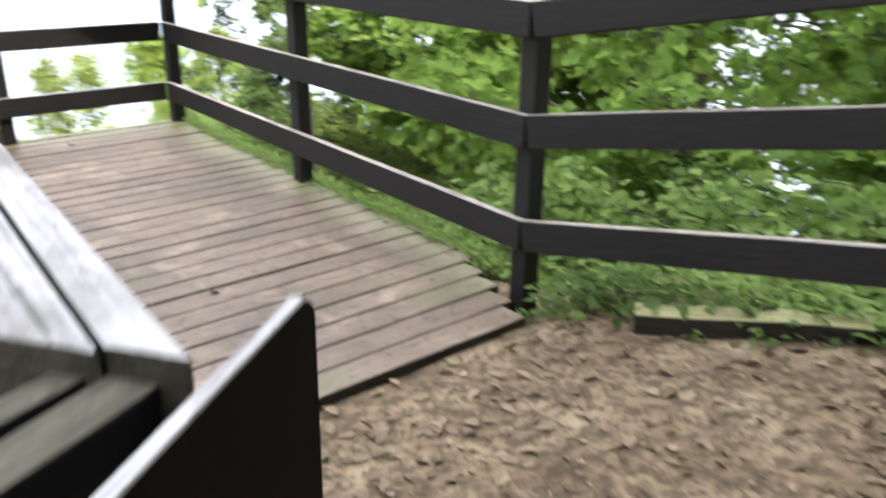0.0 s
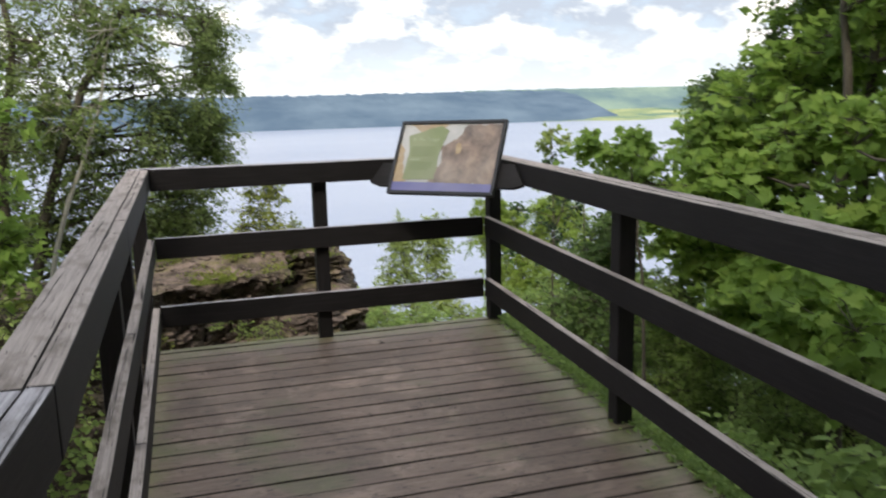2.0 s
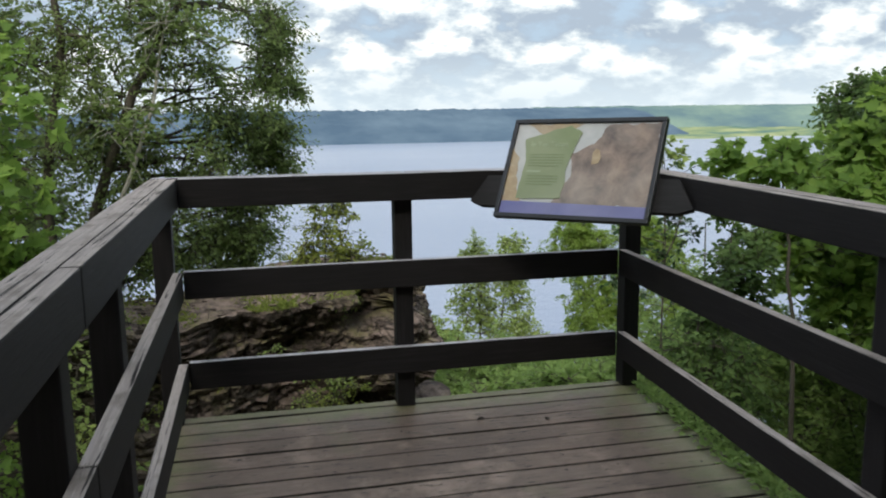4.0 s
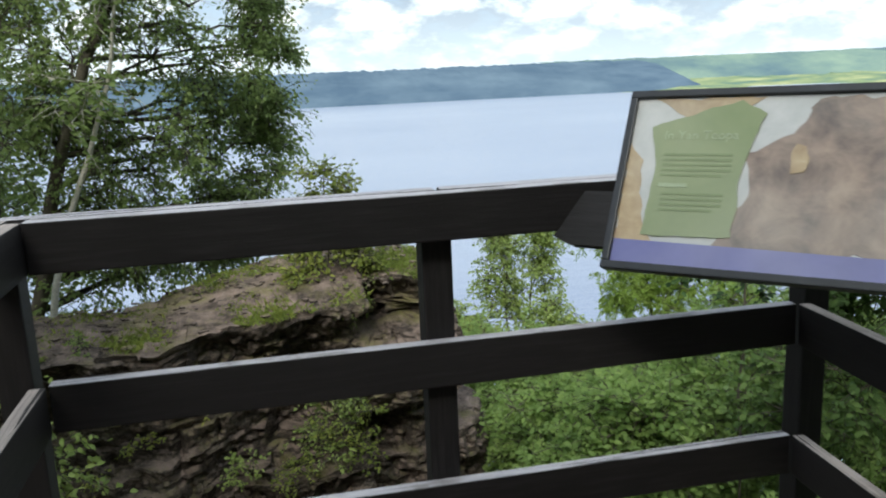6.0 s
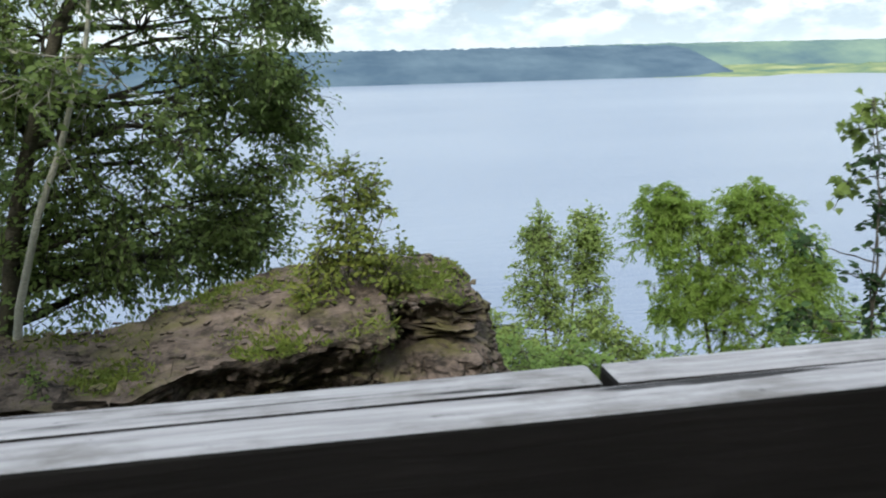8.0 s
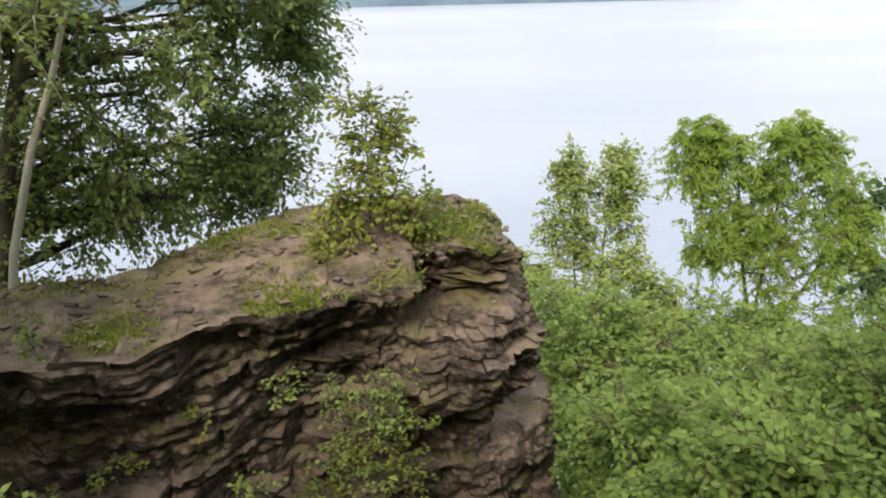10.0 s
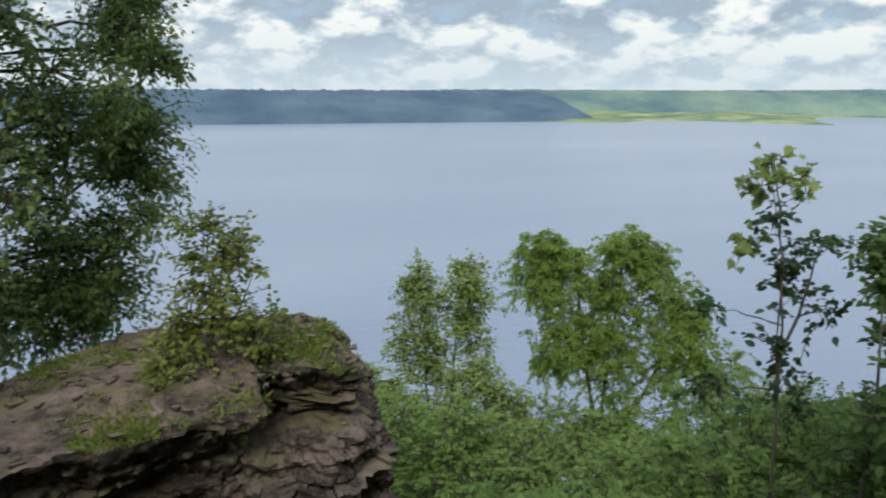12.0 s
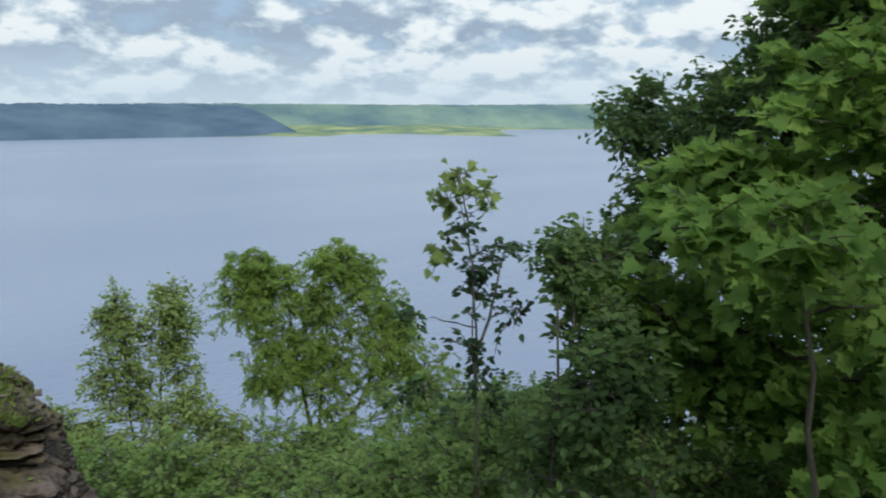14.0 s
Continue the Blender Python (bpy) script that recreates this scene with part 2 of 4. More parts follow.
M_MARSH = distance("hazed_lowland", [(0.35, (0.09, 0.15, 0.135)), (0.5, (0.18, 0.225, 0.13)), (0.68, (0.33, 0.34, 0.19))], 0.008, 0.15)

M_FRAME = plain("black_metal", (0.03, 0.031, 0.036), 0.4, 0.4)
M_SIGNBROWN = plain("brown_sign_back", (0.007, 0.0045, 0.004), 0.85, spec=0.06)
def printed(name, stops, scale=7.0):
    """Faded ink on the sign's face."""
    m, n, out = material(name)
    co = n.add("ShaderNodeTexCoord").outputs["Object"]
    c = n.ramp(n.noise(co, scale, 6.0, 0.65, 0.4), stops)
    c = n.mix(n.ramp(n.noise(co, scale * 0.3, 3.0), [(0.4, 0.0), (0.7, 0.25)]), c, (0.45, 0.44, 0.42))
    finish(n, out, c, 0.38, None, spec=0.35)
    return m


M_S_SKY = printed("print_pale_grey", [(0.35, (0.36, 0.37, 0.38)), (0.65, (0.47, 0.47, 0.48))])
M_S_GREEN = printed("print_green", [(0.3, (0.165, 0.205, 0.105)), (0.7, (0.225, 0.26, 0.14))], 4.0)
M_S_ROCK = printed("print_brown", [(0.34, (0.11, 0.085, 0.08)), (0.5, (0.22, 0.165, 0.14)), (0.68, (0.33, 0.25, 0.20))], 9.0)
M_S_TAN = printed("print_tan", [(0.35, (0.28, 0.20, 0.125)), (0.6, (0.40, 0.31, 0.20)), (0.75, (0.48, 0.42, 0.34))], 14.0)
M_S_BLUE = printed("print_blue", [(0.35, (0.095, 0.10, 0.28)), (0.65, (0.14, 0.145, 0.36))], 5.0)
M_S_TEXT = plain("print_pale_text", (0.30, 0.35, 0.235), 0.4)
M_S_DIM = plain("print_dim_text", (0.18, 0.22, 0.115), 0.4)


# ---- building helpers ----
def mesh_from(name, verts, faces):
    me = bpy.data.meshes.new(name)
    me.from_pydata(verts, [], faces)
    me.update()
    return me


def part(name, bm, mats, parent, label=""):
    me = bpy.data.meshes.new(name)
    bm.to_mesh(me)
    bm.free()
    for mt in mats if isinstance(mats, (list, tuple)) else [mats]:
        me.materials.append(mt)
    ob = new(name, me)
    if parent is not None:
        ob.parent = parent
    if label:
        ob["label"] = label
    return ob


def put(ob, m):
    ob.matrix_basis = m
    return ob


def block(sx, sy, sz, bevel=0.006, cuts=0, wob=0.0, seed=0, top_slot=False):
    """A bevelled timber, centred; along x it is cut and slightly uneven."""
    bm = bmesh.new()
    bmesh.ops.create_cube(bm, size=1.0, matrix=Matrix.Diagonal((sx, sy, sz, 1)))
    if cuts:
        es = [e for e in bm.edges if abs(e.verts[0].co.x - e.verts[1].co.x) > sx * 0.9]
        bmesh.ops.subdivide_edges(bm, edges=es, cuts=cuts)
    if bevel:
        es = [e for e in bm.edges if len(e.link_faces) == 2 and e.calc_face_angle() > 0.5]
        bmesh.ops.bevel(bm, geom=es, offset=bevel, segments=2, affect="EDGES", profile=0.6)
    if wob:
        for v in bm.verts:
            d = noise.noise_vector((v.co.x * 2.2 + seed * 7.3, v.co.y * 9 + seed, v.co.z * 9))
            v.co += Vector((0, d.y, d.z)) * wob
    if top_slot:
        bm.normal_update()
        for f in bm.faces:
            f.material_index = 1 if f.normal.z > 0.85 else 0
    return bm


def along(p, q, up_shift=0.0):
    """The pose whose x axis runs from p to q, at the middle."""
    p, q = Vector(p), Vector(q)
    d = (q - p).normalized()
    side = Vector((0, 0, 1)).cross(d).normalized()
    m3 = Matrix((d, side, d.cross(side))).transposed()
    return Matrix.Translation((p + q) / 2 + Vector((0, 0, up_shift))) @ m3.to_4x4(), (q - p).length


def empty(name, label, category, group="", kind=""):
    return tagged(new(name), label, category, group, kind)


# ---- deck ----
RAIL_H, RAIL_T = 0.125, 0.04
Z_TOP, Z_MID, Z_LOW = 1.12, 0.716, 0.304      # upper edges of the boards
deck = empty("deck", "weathered brown plank viewing deck with mossy edges", "deck", kind="structure")


def deck_right(y):
    return 0.13 + 0.04 * y


PITCH, NEAR_EDGE, FAR_EDGE = 0.1391, -3.832, 0.137
for k in range(29):
    y0 = NEAR_EDGE + PITCH * k
    y1 = min(y0 + PITCH, FAR_EDGE)
    y = (y0 + y1) / 2
    x0, x1 = -2.13 - 0.006 * (k % 3), deck_right(y) + random.uniform(-0.012, 0.02) - (0.27, 0.2, 0.14, 0.09, 0.05, 0.0)[min(k, 5)]
    # plank sides carry the painted shade of the gaps, tops the deck wood
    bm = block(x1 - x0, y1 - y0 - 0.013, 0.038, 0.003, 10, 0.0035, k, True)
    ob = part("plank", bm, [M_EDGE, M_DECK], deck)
    put(ob, pose((x0 + x1) / 2, y, -0.019 + random.uniform(-0.002, 0.002), random.uniform(-0.4, 0.4), 0, random.uniform(0.0, 0.25)))
for x in (-2.0, -1.4, -0.85, -0.3):
    put(part("joist", block(3.78, 0.045, 0.19, 0.004), M_PAINT, deck), pose(x, -1.82, -0.135, 0, 0, 90))
put(part("rim_board", block(2.2, 0.045, 0.19, 0.004), M_PAINT, deck), pose(-1.0, 0.075, -0.135))


# ---- railings ----
def rail(parent, p, q, z, outward, name="rail", h=RAIL_H, thick=RAIL_T, seed=0, worn=True):
    """A board on edge whose inner face runs from p to q, with its top at z."""
    a, b = Vector((p[0], p[1], 0)), Vector((q[0], q[1], 0))
    zz = z if isinstance(z, tuple) else (z, z)
    o = Vector((*outward, 0)) * thick / 2
    m, length = along(a + o + Vector((0, 0, zz[0] - h / 2)), b + o + Vector((0, 0, zz[1] - h / 2)))
    bm = block(length - 0.004, thick, h, 0.005, max(2, int(length / 0.15)), 0.0022, seed, True)
    # middle and low boards get the pale top too, as painted sky light
    return put(part(name, bm, [M_PAINT, M_WORN_SHEEN if parent is far_rail or q is EL else M_WORN_SHEEN_BROWN], parent), m)


def post(parent, x, y, bottom, top, size=0.084, turn=0.0):
    bm = block(top - bottom, size, size, 0.006, 4, 0.002, x * 3 + y)
    return put(part("post", bm, M_PAINT, parent), pose(x, y, (top + bottom) / 2, 0, -90, turn))


XL = -2.04
far_rail = empty("railing", "dark-painted timber railing with grey weathered top, facing the lake", "railing", "deck railings")
left_rail = empty("railing", "dark-painted timber railing with grey worn top and open joints", "railing", "deck railings")
right_rail = empty("railing", "dark brown timber railing along the leafy side of the deck", "railing", "deck railings")

rail(far_rail, (XL, -0.02), (0.0, -0.02), Z_TOP, (0, 1), thick=0.06, seed=1)
for x0, x1, sd in ((-2.15, -1.052, 3), (-1.040, 0.14, 6)):
    put(part("top_beam", block(x1 - x0, 0.053, RAIL_H, 0.006, 9, 0.002, sd, True), [M_PAINT, M_WORN_SHEEN], far_rail), pose((x0 + x1) / 2, 0.068, Z_TOP - RAIL_H / 2 + 0.001, 0, 0, 0.15))
rail(far_rail, (XL, 0), (0.0, 0), Z_MID, (0, 1), seed=2)
rail(far_rail, (XL, 0), (0.0, 0), Z_LOW, (0, 1), seed=3)
post(far_rail, -1.055, 0.084, -0.6, Z_TOP - RAIL_H)
post(far_rail, 0.10, 0.09, -0.6, Z_TOP - RAIL_H)
post(far_rail, XL - 0.082, 0.084, -0.6, Z_TOP - RAIL_H)

JL = (-2.05, -3.75)
EL = (-2.175, -5.28)
J2 = (-2.045, -2.03)
for z, s in ((Z_TOP, 4), (Z_MID, 5), (Z_LOW, 6)):
    rail(left_rail, (XL, -0.004), J2, z, (-1, 0), seed=s)
    rail(left_rail, J2, JL, z, (-1, 0), seed=s + 10)
    rail(left_rail, JL, EL, z, (-0.997, 0.08), seed=s + 20)
m, length = along((XL - 0.079, 0.10, Z_TOP - RAIL_H / 2), (JL[0] - 0.079, JL[1], Z_TOP - RAIL_H / 2))
put(part("top_beam", block(length, 0.072, RAIL_H, 0.006, 24, 0.002, 8, True), [M_PAINT, M_WORN_SHEEN_BROWN], left_rail), m)
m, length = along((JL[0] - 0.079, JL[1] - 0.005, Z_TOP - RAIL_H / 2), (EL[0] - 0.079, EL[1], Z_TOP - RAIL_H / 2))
put(part("top_beam", block(length, 0.074, RAIL_H, 0.006, 12, 0.002, 9, True), [M_PAINT, M_WORN_SHEEN], left_rail), m)
end_rail, end_beam = [o for o in left_rail.children if o.location.y < -4 and o.location.z > 1.0]
for ob in (end_rail, end_beam):
    reach = max(v.co.x for v in ob.data.vertices)
    inner = 0.02 if ob is end_rail else 0.079
    for v in ob.data.vertices:
        if v.co.x > reach - 0.012:
            v.co.x += 0.044 - 1.2 * (inner - v.co.y)
    for f in ob.data.polygons:
        if f.normal.x > 0.4:
            f.material_index = 2
    ob.data.materials.append(M_BARK)
    ob.data.update()
for x, y in ((-2.127, -1.35), (-2.127, -2.05), (-2.132, -3.72), (-2.24, -5.06)):
    post(left_rail, x, y, -0.6, Z_TOP - RAIL_H)

JR = (-0.148, -3.645)
for z, s in ((Z_TOP, 14), (Z_MID, 15), (Z_LOW, 16)):
    rail(right_rail, JR, (0.0, -0.002), z, (0.999, -0.04), seed=s)
    rail(right_rail, (0.20, -5.6), (JR[0] + 0.004, JR[1] - 0.006), (z + 0.34, z), (0.985, 0.17), seed=s + 3)
m, length = along((JR[0] + 0.078, JR[1], Z_TOP - RAIL_H / 2), (0.079, -0.04, Z_TOP - RAIL_H / 2))
put(part("top_beam", block(length, 0.072, RAIL_H, 0.006, 24, 0.002, 12, True), [M_PAINT, M_WORN_SHEEN_BROWN], right_rail), m)
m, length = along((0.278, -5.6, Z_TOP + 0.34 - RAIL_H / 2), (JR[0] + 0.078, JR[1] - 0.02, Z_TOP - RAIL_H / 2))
put(part("top_beam", block(length, 0.072, RAIL_H, 0.006, 12, 0.002, 13, True), [M_PAINT, M_WORN_SHEEN_BROWN], right_rail), m)
for x, y, up in ((0.012, -1.79, 0), (-0.055, -3.60, 0), (0.24, -5.3, 0.28)):
    post(right_rail, x, y, -0.6, Z_TOP - RAIL_H + up)

# ---- information sign on the corner ----
sign = empty("information_sign", "tilted interpretive sign in a black metal frame on the railing corner", "sign")
S_W, S_H = 0.712, 0.476
sx_axis = Vector((0.487, -0.518, 0.013)).normalized()
sy_axis = Vector((0.154, 0.164, 0.414)).normalized()
sz_axis = sx_axis.cross(sy_axis).normalized()
sy_axis = sz_axis.cross(sx_axis)
S_M = Matrix.Translation((-0.3605, -0.3495, 1.1425)) @ Matrix((sx_axis, sy_axis, sz_axis)).transposed().to_4x4()


def on_sign(name, bm, mat, x, y, z, label=""):
    ob = part(name, bm, mat, sign_panel if name.startswith(("print", "text")) else sign, label)
    m = S_M @ pose(x, y, z)
    return put(ob, sign_panel.matrix_basis.inverted() @ m if ob.parent is not sign else m)


def shape(points, depth=0.0015):
    bm = bmesh.new()
    vs = [bm.verts.new((x, y, 0)) for x, y in points]
    f = bm.faces.new(vs)
    r = bmesh.ops.extrude_face_region(bm, geom=[f])
    for g in r["geom"]:
        if isinstance(g, bmesh.types.BMVert):
            g.co.z += depth
    bmesh.ops.recalc_face_normals(bm, faces=bm.faces)
    return bm


sign_panel = on_sign("panel", block(S_W - 0.02, S_H - 0.02, 0.012, 0.001), M_S_SKY, 0, 0, -0.008)
for sx_, sy_, px, py in ((S_W, 0.02, 0, S_H / 2 - 0.01), (S_W, 0.02, 0, -S_H / 2 + 0.01), (0.02, S_H - 0.04, S_W / 2 - 0.01, 0), (0.02, S_H - 0.04, -S_W / 2 + 0.01, 0)):
    on_sign("frame", block(sx_, sy_, 0.032, 0.003), M_FRAME, px, py, -0.006)


def ragged(points, amount, step=0.02, seed=0):
    """The outline with its sides roughened."""
    out_pts = []
    for i, p in enumerate(points):
        q = points[(i + 1) % len(points)]
        d = math.dist(p, q)
        k = max(1, int(d / step))
        for j in range(k):
            t = j / k
            x, y = p[0] + (q[0] - p[0]) * t, p[1] + (q[1] - p[1]) * t
            out_pts.append((x + amount * noise.noise((x * 30 + seed, y * 30, 0)), y + amount * noise.noise((x * 30, y * 30 + 9 + seed, 3))))
    return out_pts


HW, HH = S_W / 2 - 0.021, S_H / 2 - 0.021
on_sign("print_tan", shape(ragged([(-HW, -HH + 0.05), (-HW, HH - 0.12), (-HW + 0.035, HH - 0.17), (-HW + 0.06, -HH + 0.1), (-HW + 0.10, -HH + 0.05)], 0.012)), M_S_TAN, 0, 0, -0.002)
on_sign("print_tan", shape(ragged([(-HW + 0.05, HH), (-HW + 0.32, HH), (-HW + 0.27, HH - 0.03), (-HW + 0.13, HH - 0.05)], 0.008, seed=4)), M_S_TAN, 0, 0, -0.002)
on_sign("print_rock", shape(ragged([(-0.10, -HH + 0.05), (-0.02, -0.02), (-0.05, 0.07), (0.05, 0.12), (0.10, HH - 0.01), (HW, HH - 0.004), (HW, -HH + 0.05)], 0.014, seed=2)), M_S_ROCK, 0, 0, -0.002)
on_sign("print_gap", shape(ragged([(0.058, 0.022), (0.052, 0.07), (0.066, 0.094), (0.086, 0.09), (0.094, 0.06), (0.088, 0.026)], 0.006, 0.012, seed=6)), M_S_TAN, 0, 0, 0.0)
on_sign("print_green", shape(ragged([(-HW + 0.065, -HH + 0.07), (-HW + 0.075, 0.04), (-HW + 0.05, 0.14), (-HW + 0.13, 0.165), (-HW + 0.26, 0.205), (-HW + 0.32, 0.17), (-HW + 0.285, 0.04), (-HW + 0.28, -HH + 0.075)], 0.008, seed=1)), M_S_GREEN, 0, 0, 0.0)
on_sign("print_blue", shape([(-HW, -HH), (HW, -HH), (HW, -HH + 0.05), (-HW, -HH + 0.058)]), M_S_BLUE, 0, 0, 0.0)
for i in range(9):
    wv = 0.17 if i < 5 else 0.15
    yy = 0.065 - 0.0135 * i - (0.035 if i >= 5 else 0)
    on_sign("text_line", shape([(-wv / 2, -0.003), (wv / 2 - 0.02 * (i in (4, 8)), -0.003), (wv / 2 - 0.02 * (i in (4, 8)), 0.003), (-wv / 2, 0.003)], 0.0008), M_S_DIM, -HW + 0.175, yy, 0.0017)
on_sign("text_line", shape([(-0.035, -0.005), (0.035, -0.005), (0.035, 0.005), (-0.035, 0.005)], 0.0008), M_S_TEXT, -HW + 0.125, -0.015, 0.0017)
title = bpy.data.curves.new("title", "FONT")
title.body, title.size, title.align_x, title.extrude = "In Yan Teopa", 0.034, "CENTER", 0.0005
title.materials.append(M_S_TEXT)
tob = new("title", title)
tob.parent = sign_panel
put(tob, sign_panel.matrix_basis.inverted() @ S_M @ pose(-HW + 0.175, 0.105, 0.0022))


def edge_x(yy, wall):
    """Where a board behind the sign meets the railing of that side."""
    o = S_M @ Vector((0, yy, -0.05))
    return (-0.012 - o.x) / sx_axis.x if wall == "x" else (-0.004 - o.y) / sx_axis.y


Y0, Y1 = -0.178, -0.03
part("bracket_board", shape([(edge_x(Y0, "y") + 0.003, Y0 + 0.02), (edge_x(Y0, "y") + 0.06, Y0), (edge_x(Y0, "x") - 0.09, Y0), (edge_x(Y0, "x") - 0.03, Y0 + 0.02),
                             (edge_x(Y1, "x") - 0.035, Y1), (edge_x(Y1, "y"), Y1)], 0.03), M_PAINT, sign).matrix_basis = S_M @ pose(0, 0, -0.05)

# ---- small sign board at the end of the railing ----
endsign = empty("end_board", "dark brown rounded sign board fixed across the railing end", "sign board")
p, q = Vector((-2.075, -5.29, 0)), Vector((-2.36, -5.50, 0))
d = (q - p).normalized()
bm = bmesh.new()
W2, H2, rc = 0.36, 0.34, 0.02
ring = []
for cx, cy, a0 in ((W2 / 2 - rc, H2 / 2 - rc, 0), (-W2 / 2 + rc, H2 / 2 - rc, 90), (-W2 / 2 + rc, -H2 / 2 + rc, 180), (W2 / 2 - rc, -H2 / 2 + rc, 270)):
    for a in range(0, 91, 18):
        ring.append((cx + rc * math.cos(radians(a0 + a)), cy + rc * math.sin(radians(a0 + a))))
eb = part("board", shape(ring, 0.009), M_SIGNBROWN, endsign)
m3 = Matrix((d, Vector((0, 0, 1)), d.cross(Vector((0, 0, 1))))).transposed().to_4x4()
put(eb, Matrix.Translation(p + d * W2 / 2 + Vector((0, 0, Z_TOP - H2 / 2 + 0.005))) @ m3)
strip = part("worn_edge", block(W2 - 0.04, 0.0095, 0.003, 0.0), M_WORN_SHEEN, endsign, "pale scuffed upper edge")
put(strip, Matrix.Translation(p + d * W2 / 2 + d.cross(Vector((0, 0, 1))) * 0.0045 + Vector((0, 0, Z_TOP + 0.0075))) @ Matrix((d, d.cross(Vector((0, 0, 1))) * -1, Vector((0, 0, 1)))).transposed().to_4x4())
for a, b, wide in (((-2.42, -5.328), (-2.205, -5.243), 0.026), ((-2.44, -5.400), (-2.2, -5.284), 0.038)):
    m, length = along((*a, 1.05), (*b, 1.05))
    put(part("mount_board", block(length, wide, 0.10, 0.004, 6, 0.002, wide * 90, True), [M_PAINT, M_BARK], endsign, "grey weathered mounting board"), m)
for px, py in ((-0.05, 0.02), (0.09, -0.09)):
    bt = part("bolt", shape([(0.007 * math.cos(t), 0.007 * math.sin(t)) for t in np.linspace(0, 6.28, 9)[:-1]], 0.02), M_S_SKY, endsign)
    put(bt, Matrix.Translation(p + d * (W2 / 2 + px) + Vector((0, 0, Z_TOP - H2 / 2 + py))) @ m3)


# ---- ground, lake, far shore ----
def sstep(a, b, x):
    t = min(max((x - a) / (b - a), 0), 1)
    return t * t * (3 - 2 * t)


def hill(x, y):
    """Height of the wooded slope that falls from the path to the lake."""
    base = -0.075 + 0.064 * sstep(-3.74, -3.84, y) + 0.11 * min(max(-3.95 - y, 0), 3) + 0.02 * max(-7 - y, 0)
    side = max(0.0, x - 0.55)
    base -= 0.75 * side if side < 8 else 6 + 0.3 * (side - 8)
    left = max(0.0, -2.7 - x) if y > -6 else 0
    base -= 0.7 * min(left, 30)
    if y > -3.95:
        f = y + 3.95
        base -= 0.25 * f if f < 1.5 else 0.375 + (f - 1.5) * 0.8
    if -2.05 < x < 0.0 and -3.95 < y < 0.05:
        base = max(base, -0.8)          # fill under the deck
    return max(base + (0.12 if y > -3 or abs(x + 1) > 3 else 0.016) * noise.noise((x * 0.6, y * 0.6, 0)) + 0.02 * noise.noise((x * 4, y * 4, 2)), -108)


def spaced(a, b, fine_lo, fine_hi, fine, k):
    v = [fine_lo]
    st = fine
    while v[-1] < fine_hi:
        v.append(v[-1] + fine)
    while v[-1] < b:
        st *= k
        v.append(v[-1] + st)
    st = fine
    lo = fine_lo
    pre = []
    while lo > a:
        st *= k
        lo -= st
        pre.append(lo)
    return pre[::-1] + v


xs, ys = spaced(-400, 400, -3, 2.5, 0.12, 1.25), spaced(-300, 160, -6.96, 0.35, 0.12, 1.2)
verts = [(x, y, hill(x, y)) for y in ys for x in xs]
nx = len(xs)
faces = [(j * nx + i, j * nx + i + 1, (j + 1) * nx + i + 1, (j + 1) * nx + i) for j in range(len(ys) - 1) for i in range(nx - 1)]
me = mesh_from("ground", verts, faces)
me.materials.append(M_SOIL)
me.shade_smooth()
tagged(new("ground", me), "bare brown forest soil scattered with dry leaves", "ground", kind="structure")

me = mesh_from("water", [(-4900, -200, -100), (4900, -200, -100), (4900, 4900, -100), (-4900, 4900, -100)], [(0, 1, 2, 3)])
me.materials.append(M_LAKE)
tagged(new("water", me), "wide calm pale blue lake under clouds", "lake", kind="structure")


def ridge(name, x0, x1, yfun, top, mat, label, depth=300, step=9, rough=5.0, seed=0, rows=9):
    """A wooded ridge: a slope from the shore to an uneven tree line."""
    verts, faces = [], []
    cols = int((x1 - x0) / step) + 1
    for i in range(cols):
        x = x0 + i * step
        for j in range(rows):
            t = j / (rows - 1)
            z = -101 + (top(x) + 101) * math.sin(t * math.pi / 2) ** 0.8
            y = yfun(x) + depth * t
            if 0 < j:
                z += rough * t * noise.noise((x * 0.05 + seed, t * 6, seed)) + rough * 0.8 * t * noise.noise((x * 0.012, t * 3, seed + 5))
                y += 14 * noise.noise((x * 0.01, t * 4, seed + 2))
            verts.append((x, y, z))
    for i in range(cols - 1):
        for j in range(rows - 1):
            a = i * rows + j
            faces.append((a, a + rows, a + rows + 1, a + 1))
    me = mesh_from(name, verts, faces)
    me.materials.append(mat)
    return tagged(new(name, me), label, "hills", kind="structure")


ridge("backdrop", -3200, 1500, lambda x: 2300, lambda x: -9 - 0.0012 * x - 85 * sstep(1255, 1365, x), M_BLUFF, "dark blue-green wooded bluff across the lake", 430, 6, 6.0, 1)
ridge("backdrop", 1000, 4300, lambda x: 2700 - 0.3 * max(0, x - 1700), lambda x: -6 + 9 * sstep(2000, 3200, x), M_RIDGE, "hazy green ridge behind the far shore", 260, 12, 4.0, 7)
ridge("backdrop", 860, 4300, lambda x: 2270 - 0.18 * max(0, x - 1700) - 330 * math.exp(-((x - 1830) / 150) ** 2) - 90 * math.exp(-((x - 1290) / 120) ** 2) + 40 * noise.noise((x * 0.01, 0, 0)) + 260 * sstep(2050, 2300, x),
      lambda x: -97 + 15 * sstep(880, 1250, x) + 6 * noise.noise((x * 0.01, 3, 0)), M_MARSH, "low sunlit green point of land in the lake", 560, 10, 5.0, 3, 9)


